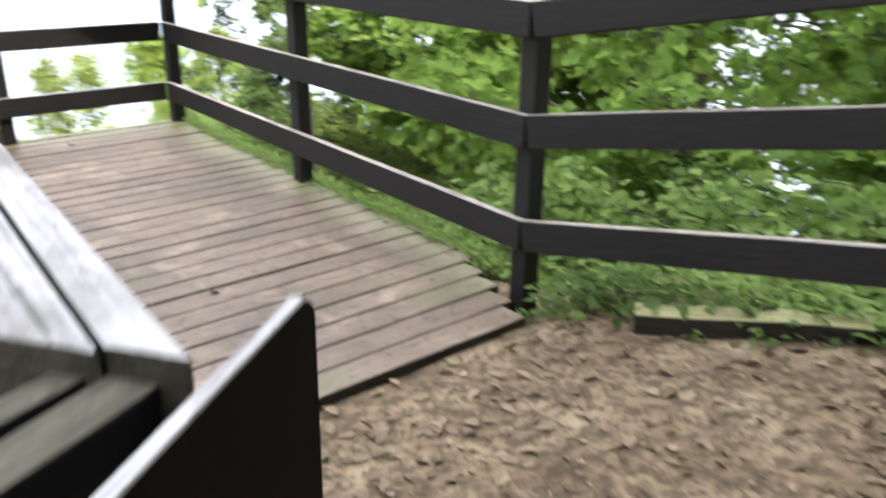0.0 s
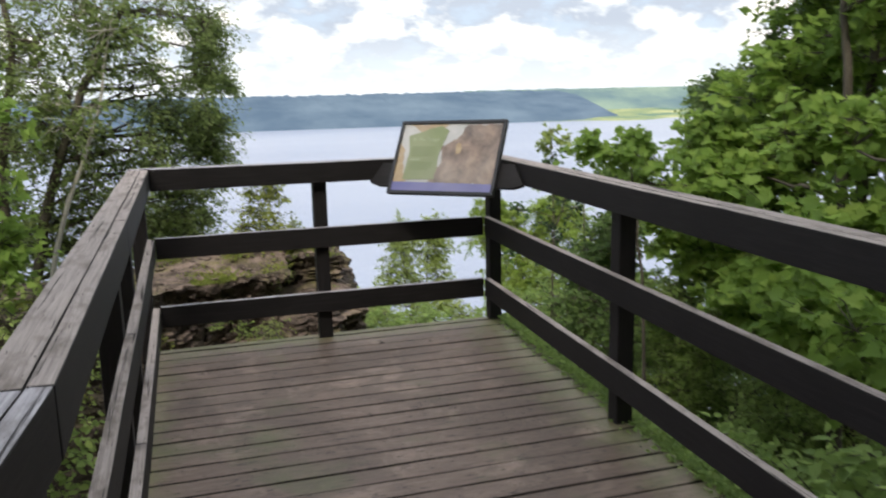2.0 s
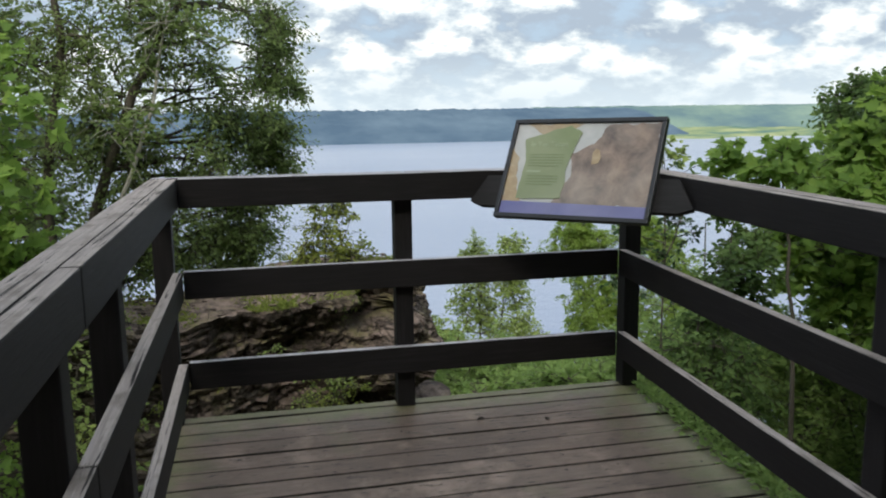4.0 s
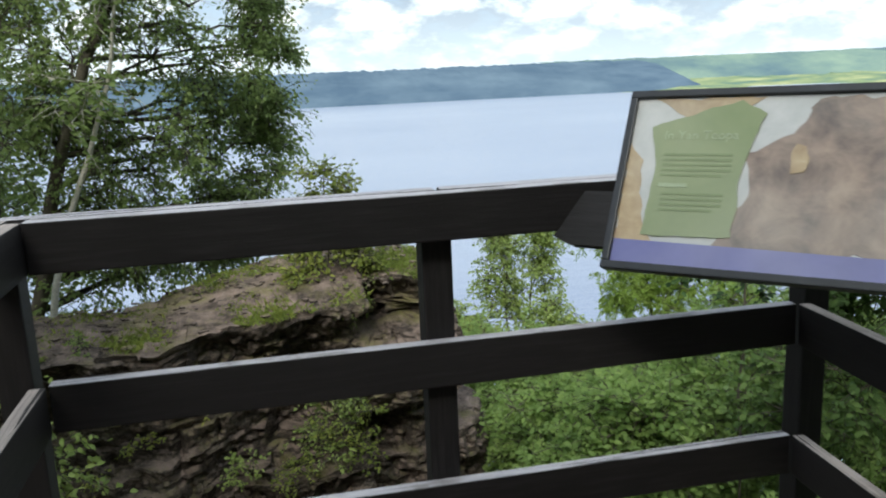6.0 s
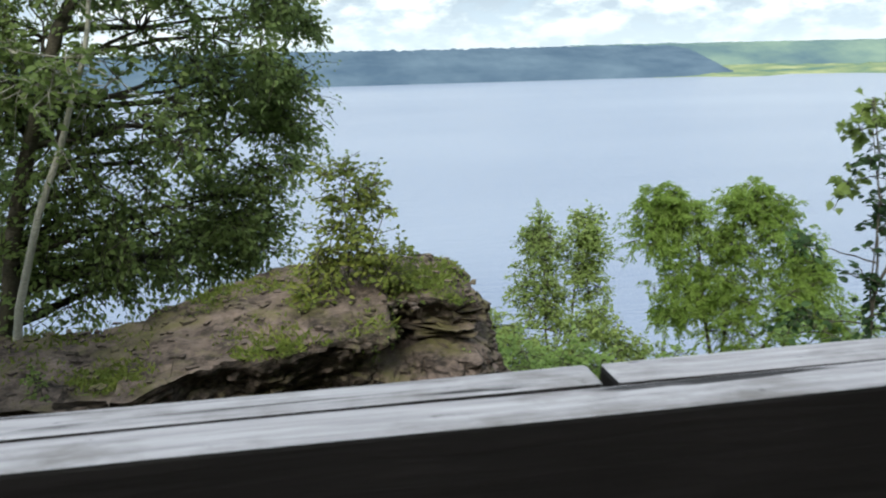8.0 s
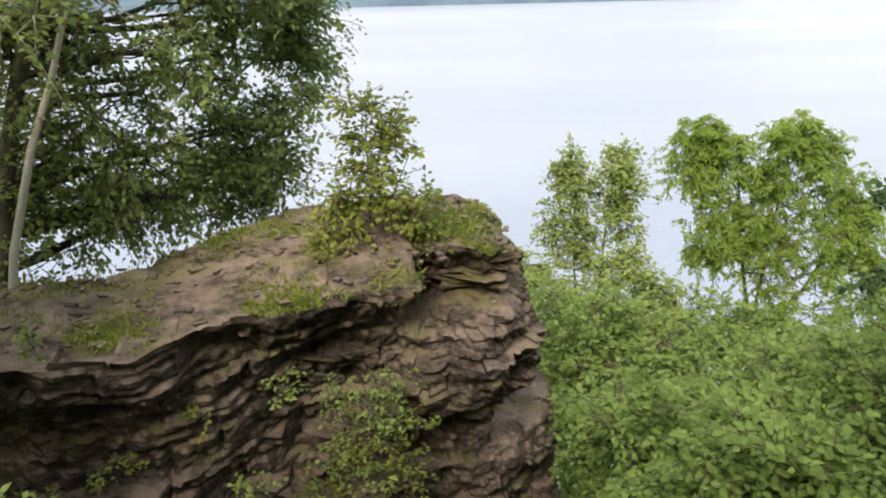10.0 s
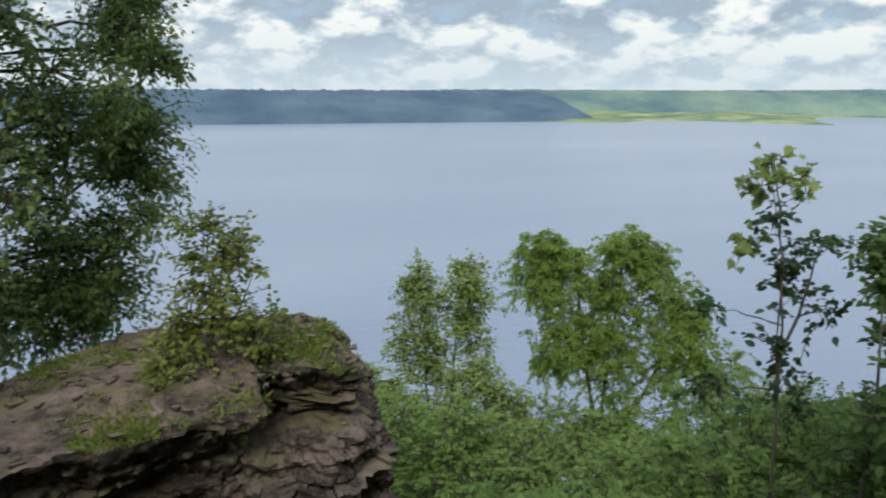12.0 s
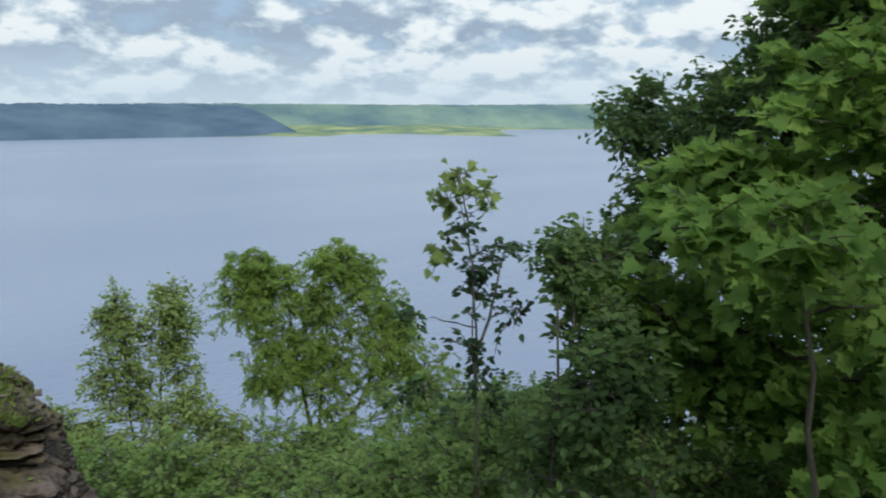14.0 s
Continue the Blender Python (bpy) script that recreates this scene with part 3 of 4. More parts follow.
# ---- rock bluff ----
def smooth_loop(pts, per=14):
    """A closed Catmull-Rom loop through the corner points."""
    n_ = len(pts)
    res = []
    for i in range(n_):
        p0, p1, p2, p3 = (Vector(pts[(i + k_) % n_]) for k_ in (-1, 0, 1, 2))
        for j in range(per):
            t = j / per
            res.append(0.5 * ((2 * p1) + (p2 - p0) * t + (2 * p0 - 5 * p1 + 4 * p2 - p3) * t * t + (3 * p1 - p0 - 3 * p2 + p3) * t ** 3))
    return res


def rock_top(x, y):
    """Height of the grassy top of the rock."""
    z = -0.68 + 0.20 * math.exp(-((x + 1.0) ** 2 / 1.6 + (y - 6.5) ** 2 / 0.9)) + 0.12 * math.exp(-((x + 0.35) / 0.5) ** 2 - ((y - 6.2) / 0.9) ** 2) - 0.08 * sstep(0.0, 0.6, x)
    return z + 0.09 * noise.noise((x * 1.3, y * 1.3, 5)) + 0.035 * noise.noise((x * 5, y * 5, 1))


def fractured(q, dz):
    """How far broken strata stand out at a place on a face."""
    v = 0.0
    for per_m, reach, wide in ((5.0, 0.12, 1.4), (14.0, 0.045, 2.4)):
        s_ = dz * per_m + 1.1 * noise.noise((q.x * 0.7, q.y * 0.7, per_m)) + 0.12 * noise.noise((q.x * 4, q.y * 4, per_m))
        k_ = math.floor(s_)
        v += reach * noise.noise((q.x * wide + k_ * 7.13, q.y * wide, k_ * 2.37 + per_m)) - reach * 0.35 * (s_ - k_)
        split = noise.noise((q.x * wide * 1.6 + k_ * 1.3, q.y * wide * 1.6, k_ * 0.61))
        v -= reach * 0.5 * math.exp(-(split / 0.07) ** 2)
    v += noise.noise((q.x * 1.6, q.y * 1.6, dz * 1.5 + 8)) * 0.24
    return v + noise.noise((q.x * 3.4, q.y * 3.4, dz * 4.5)) * 0.08 + noise.noise((q.x * 8, q.y * 8, dz * 12)) * 0.05 + noise.noise((q.x * 19, q.y * 19, dz * 26)) * 0.035


def rock_mass(name, outline, center, top, cut, deep, per=16, levels=170, dz_=0.026, caps=22, flare=0.0):
    """A rock with a near-flat top over a closed outline; cut(p, outward, dz) is how far its side falls back."""
    loop = smooth_loop(outline, per)
    n_ = len(loop)
    mids = [Vector(center(p)) for p in loop]
    verts, faces = [], []
    for j in range(caps):
        t = (j + 0.02) / caps
        for i, p in enumerate(loop):
            q = mids[i].lerp(p, t)
            rag = (noise.cell((q.x * 3.1, q.y * 3.1, 0)) * 0.03 + noise.noise((q.x * 8, q.y * 8, 3)) * 0.03) * min(1, t * 1.6)
            verts.append((q.x, q.y, top(q.x, q.y) + rag - 0.06 * t ** 6))
    for j in range(levels):
        dz = j * dz_
        for i, p in enumerate(loop):
            outw = (p - mids[i]).normalized()
            q = p + outw * (flare * sstep(0.3, deep, dz) - cut(p, outw, dz))
            q = q + outw * fractured(q, dz) * min(1.0, 0.35 + dz / 0.15)
            verts.append((q.x, q.y, top(p.x, p.y) - 0.07 - dz + 0.03 * noise.noise((q.x * 3, q.y * 3, dz * 3))))
    for j in range(caps + levels - 1):
        for i in range(n_):
            a, b = j * n_ + i, j * n_ + (i + 1) % n_
            faces.append((a, b, b + n_, a + n_))
    me = mesh_from(name, verts, faces)
    me.materials.append(M_ROCK)
    return new(name, me)


rock = tagged(new("rock_outcrop"), "layered brown limestone outcrop with mossy grassy top", "rock")
main = rock_mass("main_ledge", [(-7.5, 4.9), (-4.6, 4.55), (-3.0, 4.46), (-2.5, 4.5), (-2.05, 4.86), (-1.6, 5.18), (-1.1, 5.30), (-0.72, 5.45), (-0.6, 6.0),
                                (-0.4, 6.8), (-0.9, 7.3), (-1.5, 7.15), (-2.3, 6.6), (-3.0, 6.0), (-4.5, 6.2), (-7.5, 6.6)],
                 lambda p: (min(max(p.x, -6.5), -1.1), 5.5 + 0.2 * min(max(p.x + 3, 0), 2)), rock_top,
                 lambda p, o_, dz: max(0.0, -o_.y) * (0.46 * sstep(0.12, 0.6, dz) * (0.7 + 0.5 * noise.noise((p.x * 1.1, 2, dz))) * (1 - 0.75 * sstep(0.9, 2.0, dz))), 3.0, 36)
main.parent = rock
col = rock_mass("right_buttress", [(-0.75, 6.0), (-0.5, 5.72), (-0.22, 5.66), (0.0, 5.82), (0.16, 6.25), (0.22, 6.9), (0.1, 7.5), (-0.4, 7.6), (-0.8, 7.0)],
                lambda p: (-0.28, 6.6), lambda x, y: rock_top(x, y) - 0.03,
                lambda p, o_, dz: 0.42 * math.exp(-((dz - 0.34) / 0.13) ** 2) * max(0, -o_.y) * (0.7 + noise.noise((p.x * 2, p.y * 2, 0)))
                - 0.30 * math.exp(-((dz - 0.8) / 0.45) ** 2) + 0.30 * sstep(1.15, 1.6, dz), 3.0, 36, flare=0.2)
col.parent = rock
foot = rock_mass("lower_ledge", [(-3.2, 5.3), (-2.2, 5.15), (-1.3, 5.25), (-0.6, 5.6), (0.1, 6.0), (0.62, 6.5), (0.8, 7.3), (0.2, 7.8), (-1.5, 7.4), (-3.2, 6.8)],
                 lambda p: (min(max(p.x, -2.6), 0.4), 6.5), lambda x, y: -2.32 + 0.25 * noise.noise((x * 1.2, y * 1.2, 9)) - 0.12 * (x + 1), lambda p, o_, dz: 0.0, 2.0, 28, 90, 0.03, flare=0.4)
foot.parent = rock


def stone_mesh(k_):
    """A flat broken slab."""
    bm = bmesh.new()
    bmesh.ops.create_cube(bm, size=1.0)
    bmesh.ops.subdivide_edges(bm, edges=list(bm.edges), cuts=2, use_grid_fill=True)
    for v in bm.verts:
        d = noise.noise_vector((v.co.x * 1.7 + k_ * 5.1, v.co.y * 1.7, v.co.z * 1.7))
        v.co = v.co * (0.82 + 0.18 * abs(d.x)) + d * 0.20
    me = bpy.data.meshes.new("stone")
    bm.to_mesh(me)
    bm.free()
    me.materials.append(M_ROCK)
    return me


stones = [stone_mesh(k_) for k_ in range(6)]
rng = random.Random(3)
for i in range(64):
    if i < 42:
        x = rng.uniform(-3.6, -0.8)
        fy = 4.46 if x < -2.5 else 4.5 + (x + 2.5) * 0.52
        dz = rng.choice((0.16, 0.3, 0.48, 0.7, 0.95, 1.2, 1.45))
        y = fy + 0.28 + 0.55 * sstep(0.1, 0.6, dz) * (1 - 0.5 * sstep(1.0, 1.6, dz))
    else:
        x = rng.uniform(-0.6, 0.1)
        dz = rng.uniform(0.1, 2.2)
        y = 5.95 + 0.35 * abs(x) + 0.3 * sstep(1.2, 1.8, dz)
    ob = new("stone", stones[i % 6])
    ob.parent = rock
    ob.matrix_basis = pose(x, y, rock_top(x, y) - 0.05 - dz, rng.uniform(-8, 8), rng.uniform(-8, 8), rng.uniform(-40, 40)) @ Matrix.Diagonal((rng.uniform(0.25, 0.6), rng.uniform(0.25, 0.5), rng.uniform(0.04, 0.12), 1))


# ---- plants ----
def leaf_shape(kind):
    """Outline of a leaf in its plane, stalk at the origin, tip along x; the fold runs down the middle."""
    if kind == "maple":
        half = [(0.0, 0.0), (0.06, 0.30), (-0.02, 0.46), (0.24, 0.40), (0.36, 0.62), (0.47, 0.34), (0.62, 0.42), (0.66, 0.18), (1.0, 0.0)]
    elif kind == "simple":
        half = [(0.0, 0.0), (0.5, 0.28), (1.0, 0.0)]
    elif kind == "narrow":
        half = [(0.0, 0.0), (0.25, 0.13), (0.6, 0.12), (1.0, 0.0)]
    else:
        half = [(0.0, 0.0), (0.22, 0.24), (0.55, 0.28), (1.0, 0.0)]
    return half


def leaf_mesh(name, centers, ways, normals, sizes, kind, mat):
    """One mesh of many leaves, two halves folded along the midrib."""
    half = leaf_shape(kind)
    k_ = len(half)
    pts = [(x, y, 0.35 * y - 0.18 * x * x) for x, y in half] + [(x, -y, 0.35 * y - 0.18 * x * x) for x, y in half[1:-1]]
    P = np.array(pts)
    x = ways / np.maximum(np.linalg.norm(ways, axis=1, keepdims=True), 1e-6)
    y = np.cross(normals, x)
    y /= np.maximum(np.linalg.norm(y, axis=1, keepdims=True), 1e-6)
    z = np.cross(x, y)
    V = centers[:, None] + sizes[:, None, None] * (P[None, :, 0:1] * x[:, None] + P[None, :, 1:2] * y[:, None] + P[None, :, 2:3] * z[:, None])
    n_ = len(centers)
    up_face = list(range(k_))[::-1]
    dn_face = [0] + list(range(k_, 2 * k_ - 2)) + [k_ - 1]
    L = len(up_face) + len(dn_face)
    idx = np.concatenate([np.array(up_face), np.array(dn_face)])[None] + (np.arange(n_) * len(P))[:, None]
    me = bpy.data.meshes.new(name)
    me.vertices.add(n_ * len(P))
    me.vertices.foreach_set("co", V.astype(np.float32).ravel())
    me.loops.add(n_ * L)
    me.loops.foreach_set("vertex_index", idx.astype(np.int32).ravel())
    me.polygons.add(n_ * 2)
    starts = np.stack([np.arange(n_) * L, np.arange(n_) * L + len(up_face)], 1)
    me.polygons.foreach_set("loop_start", starts.astype(np.int32).ravel())
    me.materials.append(mat)
    me.update(calc_edges=True)
    return me


def tube(verts, faces, pts, r0, r1, sides=6):
    """Adds a tapered tube along the points."""
    base = len(verts)
    n_ = len(pts)
    for i, p in enumerate(pts):
        d = (pts[min(i + 1, n_ - 1)] - pts[max(i - 1, 0)]).normalized()
        u = d.orthogonal().normalized()
        v = d.cross(u)
        r = r0 + (r1 - r0) * i / max(1, n_ - 1)
        for s_ in range(sides):
            a = 2 * math.pi * s_ / sides
            verts.append(p + (u * math.cos(a) + v * math.sin(a)) * r)
    for i in range(n_ - 1):
        for s_ in range(sides):
            a, b = base + i * sides + s_, base + i * sides + (s_ + 1) % sides
            faces.append((a, b, b + sides, a + sides))
    faces.append(tuple(base + (n_ - 1) * sides + s_ for s_ in range(sides)))


def bend(rng, p, q, sag=0.1, steps=6):
    """A crooked line from p to q."""
    pts = []
    L = (q - p).length
    for i in range(steps + 1):
        t = i / steps
        w_ = math.sin(t * math.pi) * L * sag
        pts.append(p.lerp(q, t) + Vector((rng.uniform(-1, 1), rng.uniform(-1, 1), rng.uniform(-0.2, 0.9))) * w_ * 0.6)
    return pts


def tree(name, label, category, base, stems, blobs, leaf_size, leaf_mat, kind="oval", bark=None, twigs=60, per=12, seed=1, twig_len=0.45,
         limb_r=0.03, droop=0.25, group="", stem_r=0.09, loose=0.35, hang=0.0):
    """A plant: stems (lists of points), a limb to each blob (x, y, z, rx, rz), twigs in each blob, leaves along each twig."""
    rng = random.Random(seed)
    nrs = np.random.RandomState(seed)
    thing = tagged(new(name), label, category, group)
    thing.location = base
    o = Vector(base)
    wv, wf = [], []
    stem_pts = []
    for st in stems:
        pts = [Vector(p_) for p_ in st]
        fine = []
        for a, b in zip(pts, pts[1:]):
            fine += bend(rng, a, b, 0.03, 5)[:-1]
        fine.append(pts[-1])
        tube(wv, wf, [p_ - o for p_ in fine], stem_r, stem_r * 0.3, 8)
        stem_pts += fine[2:]
    C, W, Nn, S = [], [], [], []
    for bx, by, bz, br, bh in blobs:
        c_ = Vector((bx, by, bz))
        if stem_pts:
            low = [p_ for p_ in stem_pts if p_.z < bz + 0.1] or stem_pts
            start = min(low, key=lambda p_: (p_ - c_).length + 0.5 * abs(p_.z - bz + bh))
            tube(wv, wf, [p_ - o for p_ in bend(rng, start, c_, 0.12)], limb_r, limb_r * 0.3, 5)
        hubs = []
        for _ in range(max(3, twigs // 7)):
            h_ = Vector((rng.gauss(0, 1), rng.gauss(0, 1), rng.gauss(0, 1))).normalized() * rng.uniform(0.15, 1.0) ** 0.6
            hub = c_ + Vector((h_.x * br, h_.y * br, h_.z * bh))
            tube(wv, wf, [p_ - o for p_ in bend(rng, c_, hub, 0.15, 4)], limb_r * 0.35, limb_r * 0.12, 4)
            hubs.append(hub)
        for _ in range(twigs):
            hub = rng.choice(hubs)
            outd = (hub - c_)
            outd = Vector((outd.x / br, outd.y / br, outd.z / bh)) * 0.45
            d = (outd + Vector((rng.gauss(0, 0.75), rng.gauss(0, 0.75), rng.gauss(0, 0.55) + 0.1))).normalized()
            L = twig_len * rng.choice((0.45, 0.6, 0.75, 1.15))
            p0 = hub + Vector((rng.gauss(0, 0.2 * br), rng.gauss(0, 0.2 * br), rng.gauss(0, 0.2 * bh)))
            line = [hub] + [p0 + d * L * t - Vector((0, 0, droop * L * t * t)) for t in (0.33, 0.66, 1.0)]
            tube(wv, wf, [p_ - o for p_ in line], 0.005, 0.002, 3)
            side = d.cross(Vector((0, 0, 1)))
            side = side.normalized() if side.length > 0.1 else Vector((1, 0, 0))
            for k2 in range(per):
                t = 0.12 + 0.88 * (k2 + rng.random() * 0.6) / per
                pp = p0 + d * L * t - Vector((0, 0, droop * L * t * t))
                sg = 1 if k2 % 2 else -1
                way_ = d * rng.uniform(0.3, 0.9) + side * sg * rng.uniform(0.5, 1.0) + Vector((rng.uniform(-0.3, 0.3), rng.uniform(-0.3, 0.3), rng.uniform(-0.5, 0.35)))
                C.append(pp - o + Vector((rng.gauss(0, 1), rng.gauss(0, 1), rng.gauss(-0.2, 0.8))) * leaf_size * loose)
                W.append(way_ - Vector((0, 0, hang)))
                Nn.append((rng.gauss(-0.3, 0.6), rng.gauss(-0.6, 0.6), 0.9))   # blades turn to the light
                S.append(leaf_size * rng.uniform(0.6, 1.25))
    if wv:
        me = mesh_from("trunk", wv, wf)
        me.materials.append(bark or M_BARK)
        me.shade_smooth()
        tr = new("trunk", me)
        tr.parent = thing
    me = leaf_mesh("crown", np.array(C, dtype=float), np.array(W, dtype=float), np.array(Nn), np.array(S), kind, leaf_mat)
    cr = new("crown", me)
    cr.parent = thing
    return thing


# the tree over the left end of the rock
tree("tree", "leafy grey-barked tree with leaning limbs at the rock's end", "tree", (-3.9, 6.4, -1.2),
     [[(-3.9, 6.4, -1.4), (-3.5, 6.2, 0.2), (-2.95, 5.9, 1.6), (-2.3, 6.1, 2.8), (-1.9, 6.6, 4.2)],
      [(-4.1, 6.6, -1.4), (-4.0, 6.4, 0.6), (-3.7, 6.3, 2.2), (-3.9, 6.3, 4.4)]],
     [(-3.1, 6.1, 1.55, 0.55, 0.45), (-2.45, 6.3, 1.6, 0.55, 0.45), (-1.95, 6.8, 1.55, 0.5, 0.42), (-1.6, 7.3, 1.9, 0.42, 0.32), (-3.1, 6.1, 0.8, 0.5, 0.42),
      (-2.5, 6.4, 0.85, 0.5, 0.42), (-2.1, 7.4, 0.75, 0.5, 0.36), (-1.5, 8.0, 0.62, 0.34, 0.16), (-3.3, 6.5, 0.1, 0.5, 0.36), (-2.65, 6.6, 0.0, 0.5, 0.34),
      (-2.1, 7.3, 0.1, 0.4, 0.34), (-2.3, 6.2, 2.5, 0.7, 0.5), (-3.0, 6.0, 2.7, 0.7, 0.5), (-1.75, 7.2, 2.6, 0.6, 0.45), (-3.9, 6.2, 1.9, 0.7, 0.7),
      (-3.8, 6.2, 0.9, 0.6, 0.5), (-3.5, 6.0, 3.6, 0.9, 0.6), (-2.4, 6.2, 3.7, 0.9, 0.6), (-4.6, 6.3, 3.0, 0.9, 0.8), (-2.5, 6.4, 4.9, 1.0, 0.6), (-4.4, 6.2, 1.0, 0.7, 0.8), (-2.75, 6.9, -0.38, 0.45, 0.25), (-3.25, 6.6, -0.4, 0.45, 0.3), (-2.25, 7.3, -0.28, 0.35, 0.22), (-2.0, 7.2, 1.15, 0.4, 0.3), (-1.95, 7.4, -0.08, 0.38, 0.3), (-1.62, 7.6, 0.2, 0.32, 0.26), (-1.7, 7.7, -0.3, 0.3, 0.2), (-1.55, 7.7, 1.2, 0.3, 0.2), (-1.35, 8.0, 1.0, 0.22, 0.12),
      (-4.1, 6.5, 0.2, 0.6, 0.5), (-4.2, 6.4, -0.5, 0.6, 0.4), (-3.6, 6.4, -0.3, 0.5, 0.4), (-4.8, 6.6, 1.9, 0.8, 0.7), (-3.4, 6.2, 2.2, 0.6, 0.5), (-4.9, 6.5, 0.3, 0.7, 0.6), (-3.4, 6.3, 1.2, 0.5, 0.45), (-2.8, 6.2, 2.1, 0.5, 0.4), (-2.9, 6.3, 0.45, 0.45, 0.4), (-2.4, 7.8, -0.55, 0.4, 0.25), (-1.9, 8.0, -0.45, 0.4, 0.25), (-1.42, 7.6, 2.15, 0.24, 0.13), (-1.5, 7.4, 2.5, 0.26, 0.16), (-1.3, 7.9, 1.72, 0.2, 0.1), (-1.55, 7.8, 0.85, 0.24, 0.1)],
     0.053, L_OAK, "oval", twigs=90, per=14, seed=11, droop=0.35, twig_len=0.36, loose=0.7, hang=0.35, limb_r=0.03, stem_r=0.075, group="bluff trees")
tree("tree", "slender pale-barked tree rising from the rock ledge", "tree", (-3.55, 5.75, -0.8),
     [[(-3.55, 5.75, -0.9), (-3.2, 5.75, 0.3), (-2.75, 5.7, 1.4), (-2.5, 5.7, 2.5)]],
     [(-2.6, 5.7, 2.3, 0.5, 0.5), (-2.9, 5.8, 1.2, 0.4, 0.35)], 0.07, L_OAK, "oval", M_PALE, 70, 11, 13, limb_r=0.015, stem_r=0.035, group="bluff trees")
# brighter saplings left of the deck
tree("tree", "young maple with bright green leaves beside the deck", "tree", (-4.3, 3.4, -2.5),
     [[(-4.3, 3.4, -3.0), (-4.2, 3.3, -0.5), (-4.1, 3.3, 2.0)]],
     [(-3.75, 3.2, 1.5, 0.5, 0.5), (-3.7, 3.1, 0.9, 0.45, 0.4), (-4.3, 3.5, 2.2, 0.7, 0.6), (-4.6, 3.8, 1.2, 0.7, 0.7), (-4.4, 3.2, 0.3, 0.5, 0.5), (-3.7, 3.2, 0.35, 0.4, 0.35), (-3.85, 3.3, -0.1, 0.4, 0.35), (-3.95, 3.4, 1.9, 0.45, 0.4), (-3.85, 3.3, 1.2, 0.4, 0.4)],
     0.10, L_MAPLE, "maple", None, 50, 9, 17, limb_r=0.015, stem_r=0.05, group="bluff trees")
tree("shrub", "sparse yellow-green shrub below the deck's edge", "shrub", (-3.5, 3.0, -1.6),
     [[(-3.5, 3.0, -2.0), (-3.5, 3.0, -0.3)], [(-3.5, 3.0, -2.0), (-3.2, 3.2, -0.4)]],
     [(-3.4, 2.9, -0.35, 0.4, 0.4), (-3.7, 3.4, -0.8, 0.5, 0.4), (-3.1, 3.3, -1.1, 0.4, 0.3)], 0.06, L_YOUNG, "oval", None, 45, 9, 19, limb_r=0.01, stem_r=0.015)
# bush on the rock
tree("bush", "bushy yellow-green shrub growing on the rock", "bush", (-0.95, 5.95, -0.55),
     [[(-0.95, 5.95, -0.65), (-0.95, 5.95, 0.45)], [(-0.95, 5.95, -0.65), (-1.2, 5.9, -0.05)], [(-0.95, 5.95, -0.65), (-0.65, 5.95, 0.1)]],
     [(-0.95, 5.95, 0.34, 0.2, 0.2), (-0.95, 5.95, 0.08, 0.26, 0.22), (-0.68, 5.95, 0.14, 0.2, 0.22), (-1.2, 5.9, -0.18, 0.18, 0.2), (-0.95, 5.85, -0.3, 0.3, 0.16), (-0.6, 5.85, -0.42, 0.26, 0.16), (-1.28, 5.85, -0.45, 0.16, 0.12), (-0.9, 5.9, -0.1, 0.24, 0.2), (-1.1, 5.88, 0.0, 0.18, 0.2), (-0.72, 5.88, -0.2, 0.24, 0.18), (-1.0, 5.95, 0.48, 0.1, 0.1)],
     0.048, L_BUSH, "oval", None, 34, 9, 23, 0.24, 0.008, 0.1, stem_r=0.01, loose=0.5)
# trees below, beyond the rock
tree("tree", "pale yellow-green young tree on the slope below", "tree", (2.4, 10.9, -8.0),
     [[(2.4, 10.9, -8.4), (2.4, 11.0, -4.5), (2.3, 11.1, -1.8)], [(2.5, 10.9, -6.0), (2.8, 11.0, -1.7)]],
     [(2.2, 11.2, -1.62, 0.36, 0.42), (2.85, 11.0, -1.6, 0.3, 0.4), (2.2, 11.0, -2.4, 0.45, 0.4), (2.95, 10.7, -2.65, 0.5, 0.35), (1.8, 10.9, -3.2, 0.6, 0.5), (2.9, 10.4, -3.5, 0.7, 0.5),
      (2.2, 10.2, -4.2, 0.8, 0.6), (3.3, 10.2, -4.4, 0.8, 0.6), (1.5, 10.6, -4.5, 0.7, 0.7), (2.5, 10.9, -2.9, 0.5, 0.4), (3.4, 10.6, -3.1, 0.45, 0.35), (2.3, 10.6, -3.5, 0.6, 0.4), (2.15, 11.1, -2.0, 0.34, 0.4), (2.8, 10.9, -2.1, 0.34, 0.4), (2.25, 11.2, -1.35, 0.2, 0.22), (2.92, 11.0, -1.3, 0.18, 0.25), (1.5, 10.9, -2.95, 0.36, 0.25), (1.4, 11.0, -2.7, 0.3, 0.25), (3.8, 10.5, -3.5, 0.5, 0.4)],
     0.06, L_YOUNG, "oval", None, 95, 12, 29, 0.3, 0.012, loose=0.6, hang=0.2, stem_r=0.035, group="slope trees")
